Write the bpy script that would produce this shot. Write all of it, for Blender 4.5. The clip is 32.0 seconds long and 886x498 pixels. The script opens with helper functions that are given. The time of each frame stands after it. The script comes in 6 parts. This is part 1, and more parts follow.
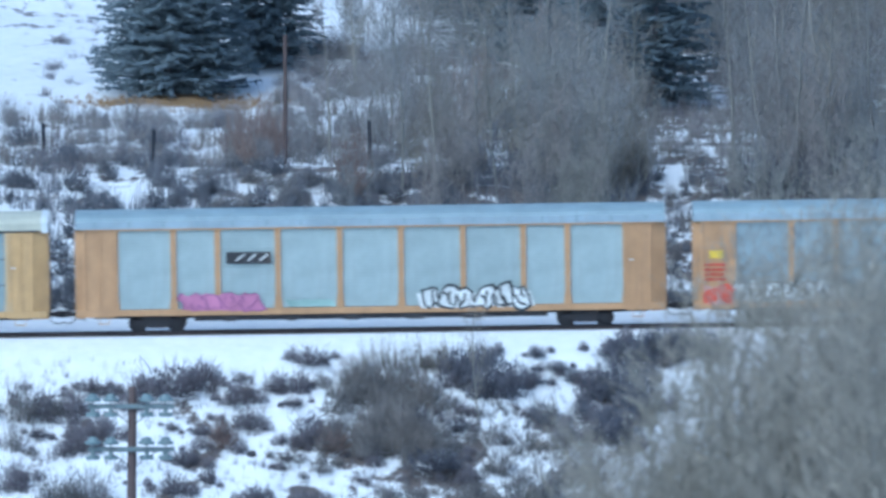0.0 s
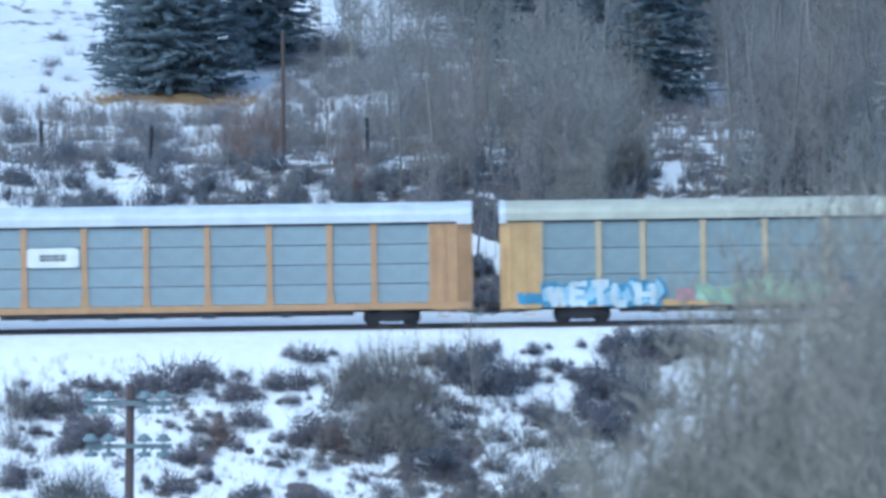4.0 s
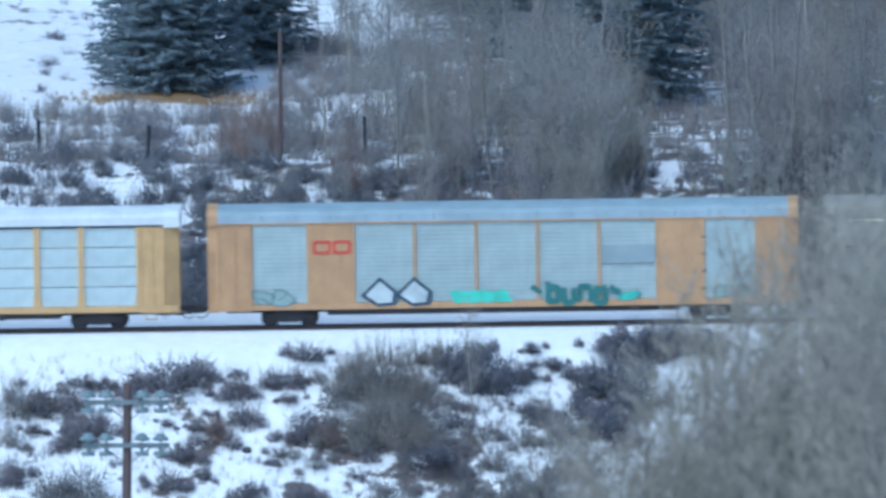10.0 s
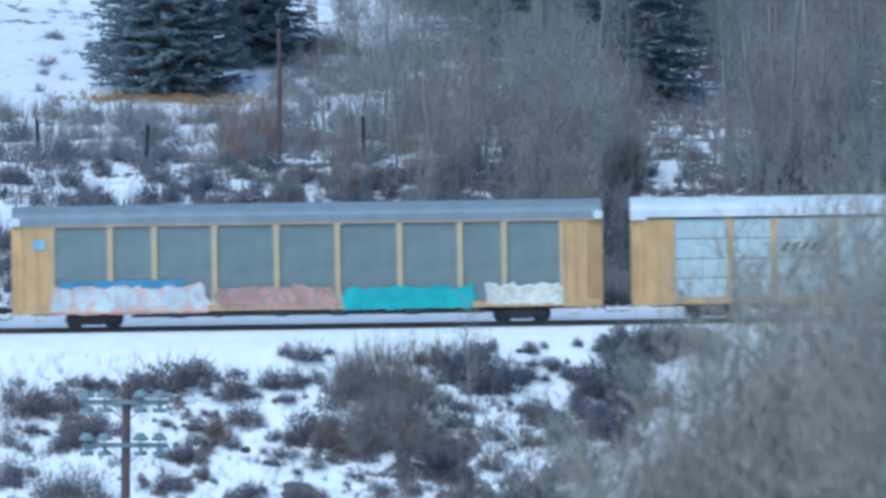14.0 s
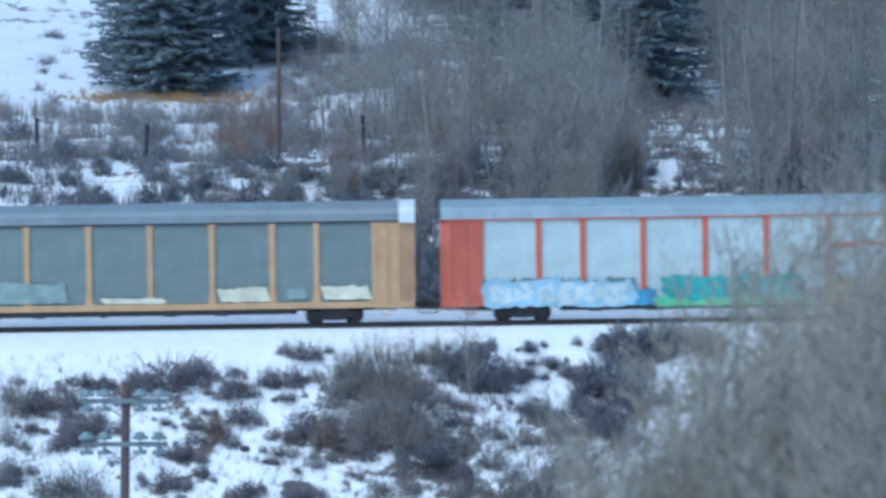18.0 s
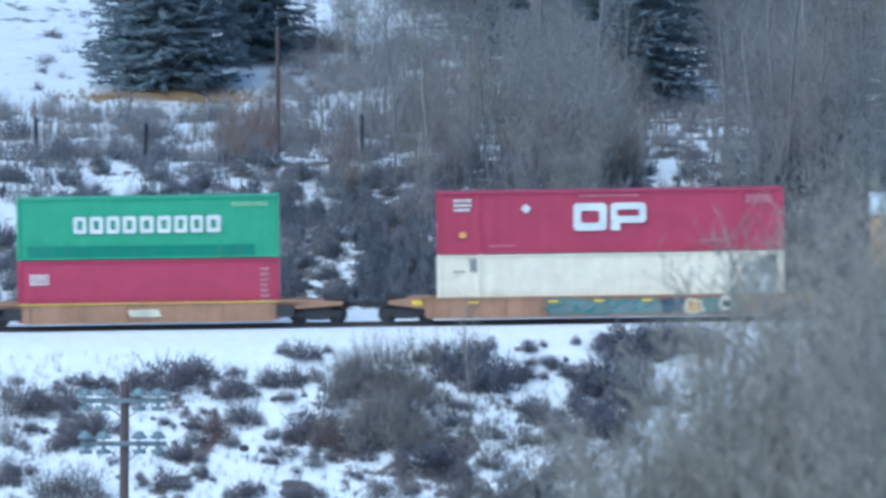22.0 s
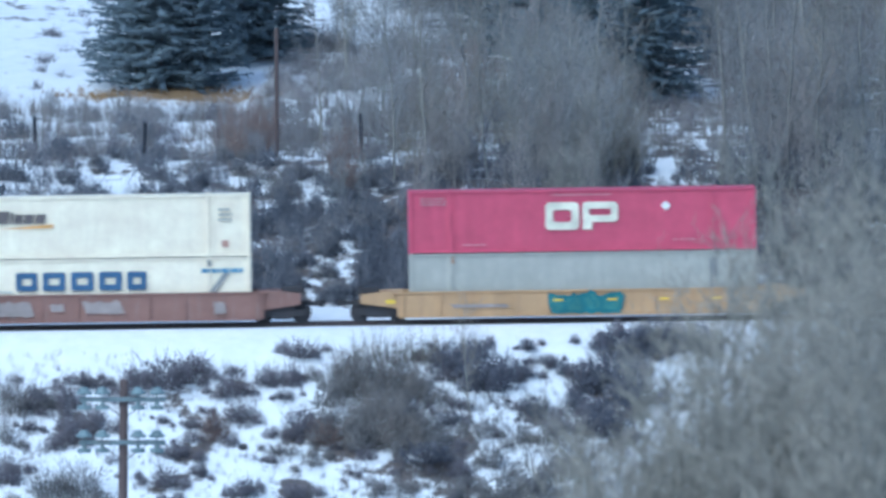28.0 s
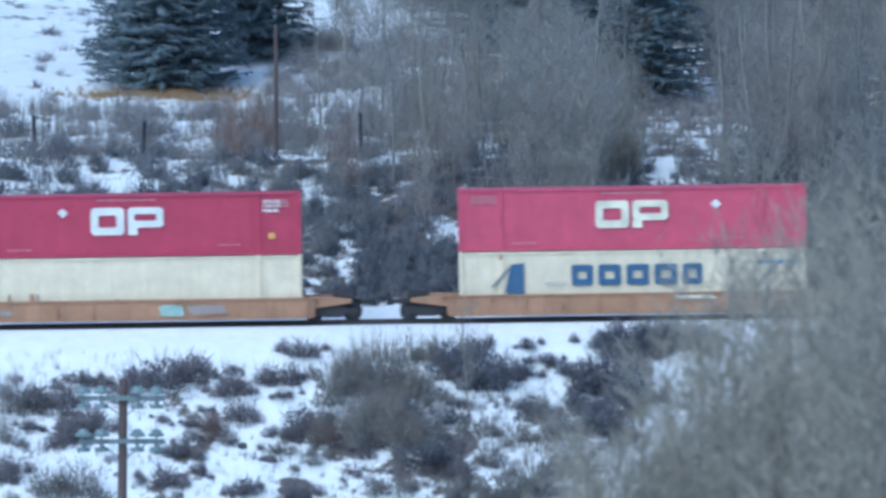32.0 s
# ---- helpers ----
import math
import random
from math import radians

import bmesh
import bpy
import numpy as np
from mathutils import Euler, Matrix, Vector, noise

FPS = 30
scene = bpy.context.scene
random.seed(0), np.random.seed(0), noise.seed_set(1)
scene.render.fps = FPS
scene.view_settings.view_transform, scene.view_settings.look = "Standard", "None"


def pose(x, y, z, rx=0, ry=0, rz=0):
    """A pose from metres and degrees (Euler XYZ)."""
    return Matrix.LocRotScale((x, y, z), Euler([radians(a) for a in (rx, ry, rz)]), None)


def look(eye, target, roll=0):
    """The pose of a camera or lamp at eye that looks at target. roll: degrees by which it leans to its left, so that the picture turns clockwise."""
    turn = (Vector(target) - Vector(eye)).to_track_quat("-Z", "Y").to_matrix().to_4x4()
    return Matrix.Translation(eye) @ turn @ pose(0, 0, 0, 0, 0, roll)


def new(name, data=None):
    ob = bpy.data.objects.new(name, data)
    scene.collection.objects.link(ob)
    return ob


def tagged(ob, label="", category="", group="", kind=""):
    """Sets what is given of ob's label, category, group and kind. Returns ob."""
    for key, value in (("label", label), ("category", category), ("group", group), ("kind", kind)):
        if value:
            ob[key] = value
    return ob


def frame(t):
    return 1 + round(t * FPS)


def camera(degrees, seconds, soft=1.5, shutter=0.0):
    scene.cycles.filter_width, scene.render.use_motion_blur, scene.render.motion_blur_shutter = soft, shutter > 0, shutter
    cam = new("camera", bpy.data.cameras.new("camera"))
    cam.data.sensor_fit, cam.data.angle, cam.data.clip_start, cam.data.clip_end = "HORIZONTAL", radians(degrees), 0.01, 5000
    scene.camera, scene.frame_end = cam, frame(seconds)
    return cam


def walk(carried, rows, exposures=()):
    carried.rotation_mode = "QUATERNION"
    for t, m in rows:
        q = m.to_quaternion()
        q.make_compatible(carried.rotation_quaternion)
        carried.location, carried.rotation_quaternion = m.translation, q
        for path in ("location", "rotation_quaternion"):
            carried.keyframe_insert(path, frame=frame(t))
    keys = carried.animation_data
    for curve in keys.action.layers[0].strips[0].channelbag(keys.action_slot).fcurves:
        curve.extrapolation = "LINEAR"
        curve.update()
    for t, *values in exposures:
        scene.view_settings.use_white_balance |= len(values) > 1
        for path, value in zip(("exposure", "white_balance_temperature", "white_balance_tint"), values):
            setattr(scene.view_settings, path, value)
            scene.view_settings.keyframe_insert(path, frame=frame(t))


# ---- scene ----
GRADE = 0.0145          # the line climbs towards +x
EYE = (0.0, -600.0, 29.58)
TRACK_Y = 1.5
RAIL_Z = -0.14           # rail tops where the line crosses x = 0
cam = camera(3.923, 32.0, soft=3.1, shutter=0.4)
cam.data.dof.use_dof, cam.data.dof.focus_distance, cam.data.dof.aperture_fstop = True, 602.0, 7.5


def aim(ax, az):
    return look(EYE, (ax, 0.0, 3.38 + az))


walk(cam, [
    (0.0, aim(-0.199, 0.183)), (0.5, aim(-0.194, 0.100)), (1.0, aim(-0.176, 0.073)), (2.0, aim(-0.152, 0.055)),
    (3.0, aim(-0.123, 0.055)), (6.0, aim(-0.055, 0.005)), (9.0, aim(0.0, 0.005)), (12.0, aim(0.066, 0.0)),
    (14.5, aim(0.087, -0.013)), (17.0, aim(0.100, -0.047)), (20.0, aim(0.126, -0.068)), (23.0, aim(0.160, -0.094)),
    (25.5, aim(0.181, -0.115)), (28.0, aim(0.202, -0.142)), (30.0, aim(0.218, -0.163)), (32.0, aim(0.231, -0.189)),
], exposures=[(0.0, 0.11, 4760, -4), (7.0, 0.13, 4760, -4), (13.0, 0.0, 4760, -4), (18.0, 0.0, 4760, -4), (22.0, 0.05, 4760, -4), (28.0, 0.11, 4760, -4), (32.0, 0.03, 4760, -4)])

# ---- daylight: thin overcast, sun high behind the viewer's shoulder ----
SUN_ELEV, SUN_ROT = radians(48), radians(215)
world = bpy.data.worlds.new("overcast_sky")
scene.world = world
world.use_nodes = True
wn = world.node_tree.nodes
sky = wn.new("ShaderNodeTexSky")
sky.sky_type, sky.sun_disc = "NISHITA", False
sky.sun_elevation, sky.sun_rotation, sky.dust_density, sky.air_density = SUN_ELEV, SUN_ROT, 3.0, 1.0
wn["Background"].inputs["Strength"].default_value = 0.15
world.node_tree.links.new(sky.outputs["Color"], wn["Background"].inputs["Color"])
sun = new("sun", bpy.data.lights.new("sun", "SUN"))
sun.data.energy, sun.data.angle, sun.data.color = 0.9, radians(35), (1.0, 0.95, 0.88)
sun_way = Vector((math.sin(SUN_ROT) * math.cos(SUN_ELEV), math.cos(SUN_ROT) * math.cos(SUN_ELEV), math.sin(SUN_ELEV)))
sun.matrix_basis = look(sun_way * 300, (0, 0, 0))


# ---- materials ----
def shade(name, rough=0.7, metal=0.0):
    m = bpy.data.materials.new(name)
    m.use_nodes = True
    n, l = m.node_tree.nodes, m.node_tree.links
    b = n["Principled BSDF"]
    b.inputs["Roughness"].default_value, b.inputs["Metallic"].default_value = rough, metal
    return m, n, l, b


def add_noise(n, l, scale, detail=5.0, stretch=(1, 1, 1), rough=0.6):
    co = n.new("ShaderNodeTexCoord")
    mp = n.new("ShaderNodeMapping")
    mp.inputs["Scale"].default_value = stretch
    tx = n.new("ShaderNodeTexNoise")
    tx.inputs["Scale"].default_value, tx.inputs["Detail"].default_value, tx.inputs["Roughness"].default_value = scale, detail, rough
    l.new(co.outputs["Object"], mp.inputs["Vector"])
    l.new(mp.outputs["Vector"], tx.inputs["Vector"])
    return tx.outputs["Fac"]


def ramp(n, l, src, a, b, ca=(0, 0, 0, 1), cb=(1, 1, 1, 1)):
    r = n.new("ShaderNodeValToRGB")
    r.color_ramp.elements[0].position, r.color_ramp.elements[1].position = a, b
    r.color_ramp.elements[0].color, r.color_ramp.elements[1].color = ca, cb
    l.new(src, r.inputs["Fac"])
    return r.outputs["Color"]


def blend(n, l, fac, a, b, mode="MIX"):
    mx = n.new("ShaderNodeMix")
    mx.data_type, mx.blend_type = "RGBA", mode
    for sock, v in ((mx.inputs["Factor"], fac), (mx.inputs["A"], a), (mx.inputs["B"], b)):
        if isinstance(v, (tuple, float, int)):
            sock.default_value = v if not isinstance(v, tuple) else (*v, 1)[:4]
        else:
            l.new(v, sock)
    return mx.outputs["Result"]


def relief(n, l, b, src, strength, dist):
    bp = n.new("ShaderNodeBump")
    bp.inputs["Strength"].default_value, bp.inputs["Distance"].default_value = strength, dist
    l.new(src, bp.inputs["Height"])
    l.new(bp.outputs["Normal"], b.inputs["Normal"])


def paint(name, col, rough=0.55, metal=0.0, stain=(0.20, 0.14, 0.10), amount=0.35, vary=0.12):
    """Weathered paint on steel: faded patches, grime running down, small rust spots."""
    m, n, l, b = shade(name, rough, metal)
    info = n.new("ShaderNodeObjectInfo")
    light = tuple(min(1, c * (1 + vary)) for c in col)
    dark = tuple(c * (1 - vary) for c in col)
    base = blend(n, l, ramp(n, l, add_noise(n, l, 0.9, 4), 0.3, 0.7), dark, light)
    one = blend(n, l, ramp(n, l, info.outputs["Random"], 0.0, 1.0), (0.92, 0.92, 0.92), (1.0, 1.0, 1.0))
    base = blend(n, l, 1.0, base, one, "MULTIPLY")
    run = ramp(n, l, add_noise(n, l, 2.2, 6, (1.6, 1.6, 0.18)), 0.52, 0.78, (0, 0, 0, 1), (amount, amount, amount, 1))
    base = blend(n, l, run, base, stain)
    spot = ramp(n, l, add_noise(n, l, 9.0, 6), 0.64, 0.72, (0, 0, 0, 1), (amount, amount, amount, 1))
    base = blend(n, l, spot, base, stain)
    l.new(base, b.inputs["Base Color"])
    fine = add_noise(n, l, 30.0, 4)
    relief(n, l, b, fine, 0.25, 0.004)
    l.new(ramp(n, l, fine, 0.2, 0.9, (rough - 0.1,) * 3 + (1,), (min(1, rough + 0.2),) * 3 + (1,)), b.inputs["Roughness"])
    return m


def bark(name, a, c, scale=6.0):
    m, n, l, b = shade(name, 0.9)
    info = n.new("ShaderNodeObjectInfo")
    isl = n.new("ShaderNodeNewGeometry")
    base = blend(n, l, isl.outputs["Random Per Island"], a, c)
    k = blend(n, l, info.outputs["Random"], (0.8, 0.8, 0.8), (1.15, 1.1, 1.05))
    base = blend(n, l, 1.0, base, k, "MULTIPLY")
    base = blend(n, l, ramp(n, l, add_noise(n, l, scale, 5), 0.35, 0.75, (0, 0, 0, 1), (0.5, 0.5, 0.5, 1)), base, tuple(x * 0.55 for x in a))
    l.new(base, b.inputs["Base Color"])
    return m


def ground_mat():
    m, n, l, b = shade("snowy_ground", 0.75)
    at = n.new("ShaderNodeAttribute")
    at.attribute_name = "bare"
    big = add_noise(n, l, 0.5, 5, (1, 1, 1), 0.55)
    small = add_noise(n, l, 1.9, 4)
    mix = n.new("ShaderNodeMath")
    mix.operation = "MULTIPLY_ADD"
    l.new(small, mix.inputs[0])
    mix.inputs[1].default_value = 0.45
    l.new(big, mix.inputs[2])
    tot = n.new("ShaderNodeMath")
    tot.operation = "ADD"
    l.new(mix.outputs[0], tot.inputs[0])
    l.new(at.outputs["Fac"], tot.inputs[1])
    cover = ramp(n, l, tot.outputs[0], 0.84, 0.93)
    earth = blend(n, l, ramp(n, l, add_noise(n, l, 5.0, 6), 0.35, 0.65), (0.09, 0.078, 0.080), (0.165, 0.138, 0.128))
    snow = blend(n, l, ramp(n, l, add_noise(n, l, 1.3, 5), 0.35, 0.7), (0.82, 0.83, 0.87), (0.90, 0.90, 0.91))
    l.new(blend(n, l, cover, snow, earth), b.inputs["Base Color"])
    relief(n, l, b, add_noise(n, l, 4.0, 8), 0.6, 0.08)
    return m


SNOW = ground_mat()
STEEL = paint("worn_rail_steel", (0.075, 0.06, 0.06), 0.6, 0.3, (0.10, 0.06, 0.05))
TIE = paint("tarred_timber", (0.07, 0.055, 0.05), 0.9)
IRON = paint("grimy_cast_iron", (0.058, 0.056, 0.062), 0.75, 0.2, (0.09, 0.06, 0.05))
# orange and yellow are desaturated in the base colour to imitate haze
ORANGE = paint("hazed_orange_paint", (0.52, 0.31, 0.155))
YELLOW = paint("hazed_yellow_paint", (0.60, 0.39, 0.175))
TAN = paint("faded_tan_yellow_paint", (0.55, 0.355, 0.19))
RED = paint("signal_red_paint", (0.52, 0.125, 0.078))
BUFF = paint("dusty_buff_post_paint", (0.55, 0.43, 0.27))
SILVER = paint("galvanised_panel", (0.425, 0.498, 0.495), 0.45, 0.25, (0.35, 0.36, 0.36), 0.3)
SILVER_BRIGHT = paint("bright_galvanised_panel", (0.555, 0.64, 0.645), 0.40, 0.2, (0.45, 0.45, 0.45), 0.25)
SILVER_BLUE = paint("blue_grey_galvanised_panel", (0.345, 0.41, 0.435), 0.45, 0.25, (0.30, 0.32, 0.34), 0.3)
SILVER_TEAL = paint("dusty_teal_grey_panel", (0.295, 0.36, 0.375), 0.5, 0.2, (0.30, 0.32, 0.32), 0.3)
SILVER_DULL = paint("dull_green_grey_panel", (0.215, 0.26, 0.26), 0.6, 0.2, (0.22, 0.20, 0.17), 0.35)
TAUPE = paint("taupe_brown_paint", (0.31, 0.29, 0.255), 0.65, 0.0, (0.22, 0.18, 0.15), 0.3)
TAUPE_DARK = paint("dark_vent_slot", (0.25, 0.235, 0.21), 0.8)
ROOF_GREY = paint("weathered_zinc_roof", (0.40, 0.48, 0.54), 0.5, 0.3, (0.3, 0.3, 0.3), 0.3)
ROOF_TEAL = paint("dull_teal_grey_roof", (0.33, 0.41, 0.45), 0.6, 0.2, (0.28, 0.28, 0.28), 0.3)
ROOF_DARK = paint("dull_grey_roof", (0.26, 0.30, 0.33), 0.6, 0.2, (0.2, 0.2, 0.2), 0.3)
ROOF_CREAM = paint("cream_roof_paint", (0.55, 0.545, 0.45), 0.6, 0.0, (0.4, 0.38, 0.3), 0.25)
ROOF_WHITE = paint("white_roof_paint", (0.70, 0.735, 0.765), 0.55, 0.0, (0.5, 0.5, 0.5), 0.2)
WELL_ORANGE = paint("weathered_orange_well", (0.39, 0.22, 0.13), 0.7, 0.0, (0.19, 0.135, 0.11), 0.7, 0.18)
WELL_YELLOW = paint("ochre_yellow_well", (0.50, 0.32, 0.165), 0.65, 0.0, (0.25, 0.15, 0.10), 0.4)
WELL_BROWN = paint("oxide_brown_well", (0.26, 0.145, 0.118), 0.75, 0.0, (0.32, 0.26, 0.24), 0.45)
BOX_RED = paint("crimson_container", (0.45, 0.048, 0.105), 0.5, 0.0, (0.30, 0.06, 0.08), 0.25)
BOX_PINK = paint("faded_crimson_container", (0.56, 0.085, 0.155), 0.5, 0.0, (0.38, 0.09, 0.12), 0.25)
BOX_WINE = paint("maroon_container", (0.225, 0.100, 0.125), 0.6, 0.0, (0.15, 0.08, 0.09), 0.3)
BOX_GREEN = paint("green_container", (0.095, 0.40, 0.215), 0.5, 0.0, (0.04, 0.22, 0.14), 0.25)
BOX_GREEN_DARK = paint("repainted_dark_green", (0.03, 0.22, 0.14), 0.55)
BOX_WHITE = paint("white_container", (0.94, 0.815, 0.63), 0.5, 0.0, (0.6, 0.52, 0.40), 0.22)
BOX_CREAM = paint("cream_container", (0.84, 0.73, 0.54), 0.5, 0.0, (0.5, 0.38, 0.25), 0.3)
BOX_GREY = paint("grey_container", (0.44, 0.43, 0.38), 0.55, 0.0, (0.3, 0.28, 0.25), 0.3)
INK_WHITE = paint("white_lettering", (0.80, 0.80, 0.78), 0.6, 0, (0.6, 0.6, 0.6), 0.2)
INK_BLUE = paint("navy_lettering", (0.06, 0.13, 0.25), 0.6, 0, (0.2, 0.25, 0.3), 0.2)
INK_BLACK = paint("black_lettering", (0.035, 0.035, 0.04), 0.6)
INK_RED = paint("red_lettering", (0.55, 0.08, 0.05), 0.6)
INK_YELLOW = paint("reflective_yellow", (0.85, 0.60, 0.06), 0.4)
SPRAY = {k: paint("spray_" + k, c, 0.6, 0.0, tuple(x * 0.6 for x in c), 0.3, 0.25) for k, c in {
    "white": (0.76, 0.77, 0.76), "cream": (0.68, 0.64, 0.50), "black": (0.05, 0.055, 0.06), "blue": (0.10, 0.28, 0.45),
    "sky": (0.38, 0.56, 0.68), "teal": (0.08, 0.41, 0.41), "mint": (0.16, 0.60, 0.45), "green": (0.20, 0.58, 0.30),
    "dark_green": (0.055, 0.18, 0.17), "pink": (0.50, 0.20, 0.34), "rose": (0.56, 0.26, 0.30), "amber": (0.72, 0.40, 0.12),
    "salmon_pale": (0.66, 0.50, 0.46), "royal": (0.075, 0.17, 0.36), "frost": (0.60, 0.66, 0.68), "rust": (0.40, 0.24, 0.15), "ash": (0.33, 0.275, 0.255), "deep_teal": (0.03, 0.15, 0.17), "ecru": (0.80, 0.75, 0.60), "slate": (0.17, 0.23, 0.225), "navy": (0.05, 0.085, 0.13), "soot": (0.30, 0.30, 0.29), "umber": (0.15, 0.125, 0.12), "lichen": (0.30, 0.385, 0.37), "chalk": (0.60, 0.575, 0.48), "mist": (0.47, 0.53, 0.58), "purple": (0.30, 0.11, 0.25), "pale_grey": (0.60, 0.61, 0.57), "sea_green": (0.08, 0.29, 0.27), "lime": (0.42, 0.58, 0.36), "salmon": (0.52, 0.30, 0.24), "faint": (0.36, 0.50, 0.46), "scarlet": (0.6, 0.10, 0.06)}.items()}
WOOD = paint("weathered_pole_wood", (0.125, 0.092, 0.088), 0.9, 0, (0.08, 0.05, 0.04), 0.5)
POST = paint("dark_creosote_wood", (0.035, 0.038, 0.05), 0.9)
GREYWOOD = paint("grey_weathered_crossarm", (0.20, 0.245, 0.26), 0.85)
GLASS_INS = paint("pale_aqua_insulator", (0.22, 0.285, 0.30), 0.25)
ROCK = paint("dark_stone", (0.06, 0.058, 0.065), 0.85)
BARK_PALE = bark("pale_aspen_bark", (0.30, 0.292, 0.27), (0.41, 0.40, 0.37))
TWIG_VEIL = bark("greenish_grey_twigs", (0.305, 0.292, 0.262), (0.428, 0.41, 0.362))
# sapling twigs tinted cooler, with far-hill haze put into the colour
TWIG_HILL = bark("hazed_grey_sapling_twigs", (0.285, 0.290, 0.305), (0.415, 0.420, 0.43))
TWIG_OLIVE = bark("olive_grey_sapling_twigs", (0.295, 0.292, 0.275), (0.42, 0.415, 0.385))
TWIG_TAN = bark("brown_grey_sapling_twigs", (0.30, 0.278, 0.278), (0.425, 0.395, 0.388))
TWIG_DOVE = bark("dove_grey_willow_twigs", (0.20, 0.195, 0.205), (0.340, 0.332, 0.340))
TWIG_GREY = bark("grey_brown_twigs", (0.20, 0.188, 0.19), (0.335, 0.316, 0.312))
# dark twigs raised towards blue-purple, since haze is put into this colour
TWIG_DARK = bark("dark_purple_brown_twigs", (0.158, 0.152, 0.188), (0.255, 0.245, 0.285))
TWIG_PALE = bark("pale_lilac_grey_twigs", (0.245, 0.238, 0.258), (0.40, 0.39, 0.405))
TWIG_PLUM = bark("dark_plum_grey_twigs", (0.120, 0.130, 0.172), (0.190, 0.195, 0.245))
TWIG_SLATE = bark("dark_slate_grey_twigs", (0.135, 0.147, 0.186), (0.220, 0.230, 0.268))
TWIG_RED = bark("russet_twigs", (0.235, 0.175, 0.162), (0.335, 0.255, 0.232))
TWIG_BUFF = bark("pale_buff_twigs", (0.27, 0.25, 0.22), (0.42, 0.39, 0.345))
# needle colour lightened and blued to hold the distance haze
NEEDLES = bark("hazed_blue_green_spruce_needles", (0.165, 0.215, 0.262), (0.215, 0.268, 0.315))
STRAW = bark("dry_straw_grass", (0.30, 0.19, 0.10), (0.44, 0.31, 0.17))


# ---- mesh helpers ----
def box(bm, x0, x1, y0, y1, z0, z1):
    v = [bm.verts.new((x, y, z)) for z in (z0, z1) for y in (y0, y1) for x in (x0, x1)]
    for f in ((0, 2, 3, 1), (4, 5, 7, 6), (0, 1, 5, 4), (2, 6, 7, 3), (1, 3, 7, 5), (0, 4, 6, 2)):
        bm.faces.new([v[i] for i in f])


def prism(bm, outline, lo, hi, axis="x"):
    """Extrudes a convex or plain outline of (a, b) pairs along an axis."""
    put = {"x": lambda a, b, c: (c, a, b), "y": lambda a, b, c: (a, c, b), "z": lambda a, b, c: (a, b, c)}[axis]
    one = [bm.verts.new(put(a, b, lo)) for a, b in outline]
    two = [bm.verts.new(put(a, b, hi)) for a, b in outline]
    n = len(outline)
    for i in range(n):
        bm.faces.new((one[i], one[(i + 1) % n], two[(i + 1) % n], two[i]))
    bm.faces.new(one[::-1])
    bm.faces.new(two)


def disc(bm, x, y, z, rad, half, axis="y", seg=20):
    ring = [(math.cos(i * math.tau / seg) * rad, math.sin(i * math.tau / seg) * rad) for i in range(seg)]
    if axis == "y":
        prism(bm, [(x + a, z + b) for a, b in ring], y - half, y + half, "y")
    elif axis == "x":
        prism(bm, [(y + a, z + b) for a, b in ring], x - half, x + half, "x")
    else:
        prism(bm, [(x + a, y + b) for a, b in ring], z - half, z + half, "z")


def finish(name, bm, mat, bevel=0.0):
    if bevel:
        bmesh.ops.bevel(bm, geom=bm.edges[:], offset=bevel, segments=1, affect="EDGES", clamp_overlap=True)
    bmesh.ops.recalc_face_normals(bm, faces=bm.faces[:])
    me = bpy.data.meshes.new(name)
    bm.to_mesh(me)
    bm.free()
    me.materials.append(mat)
    return me


def part(name, bm, mat, parent, label="", bevel=0.0):
    me = bm if isinstance(bm, bpy.types.Mesh) else finish(name, bm, mat, bevel)
    ob = new(name, me)
    ob.parent = parent
    if label:
        ob["label"] = label
    return ob


def thing(name, label, category, group="", m=None):
    ob = new(name)
    if m is not None:
        ob.matrix_basis = m
    return tagged(ob, label, category, group)


def boxes(name, mat, parent, dims, label="", bevel=0.0):
    bm = bmesh.new()
    for d in dims:
        box(bm, *d)
    return part(name, bm, mat, parent, label, bevel)


def quick_mesh(name, verts, quads, mat, tris=None):
    me = bpy.data.meshes.new(name)
    me.vertices.add(len(verts))
    me.vertices.foreach_set("co", np.asarray(verts, np.float32).ravel())
    tris = np.zeros((0, 3), np.int32) if tris is None else tris
    me.loops.add(quads.size + tris.size)
    me.polygons.add(len(quads) + len(tris))
    starts = np.concatenate([np.arange(0, quads.size, 4), quads.size + np.arange(0, tris.size, 3)]).astype(np.int32)
    me.polygons.foreach_set("loop_start", starts)
    me.loops.foreach_set("vertex_index", np.concatenate([quads.ravel(), tris.ravel()]).astype(np.int32))
    me.update(calc_edges=True)
    me.materials.append(mat)
    return me


# ---- ground ----
LAND = [(-3000, 60), (-900, 40), (-620, 28.6), (-600, 27.9), (-480, 18.3), (-300, 4), (-150, -28), (-70, -30), (-40, -26), (-15, -9.0),
        (-4.2, -1.60), (-3.2, -0.90), (-1.2, RAIL_Z - 0.168), (4.2, RAIL_Z - 0.168), (6.5, -0.3), (9, 0.30), (25, 6.4), (60, 8.1), (100, 12.4), (160, 26), (300, 60), (800, 160), (3000, 330)]
LAND_D, LAND_Z = np.array([p[0] for p in LAND], float), np.array([p[1] for p in LAND], float)


def ripple(x, d):
    return (np.sin(x * 0.31 + d * 0.17) * np.cos(d * 0.43 - x * 0.11) + 0.6 * np.sin(x * 0.83 - d * 0.61 + 1.7)
            + 0.4 * np.sin(x * 1.9 + d * 1.3) * np.cos(d * 1.7 - 0.4))


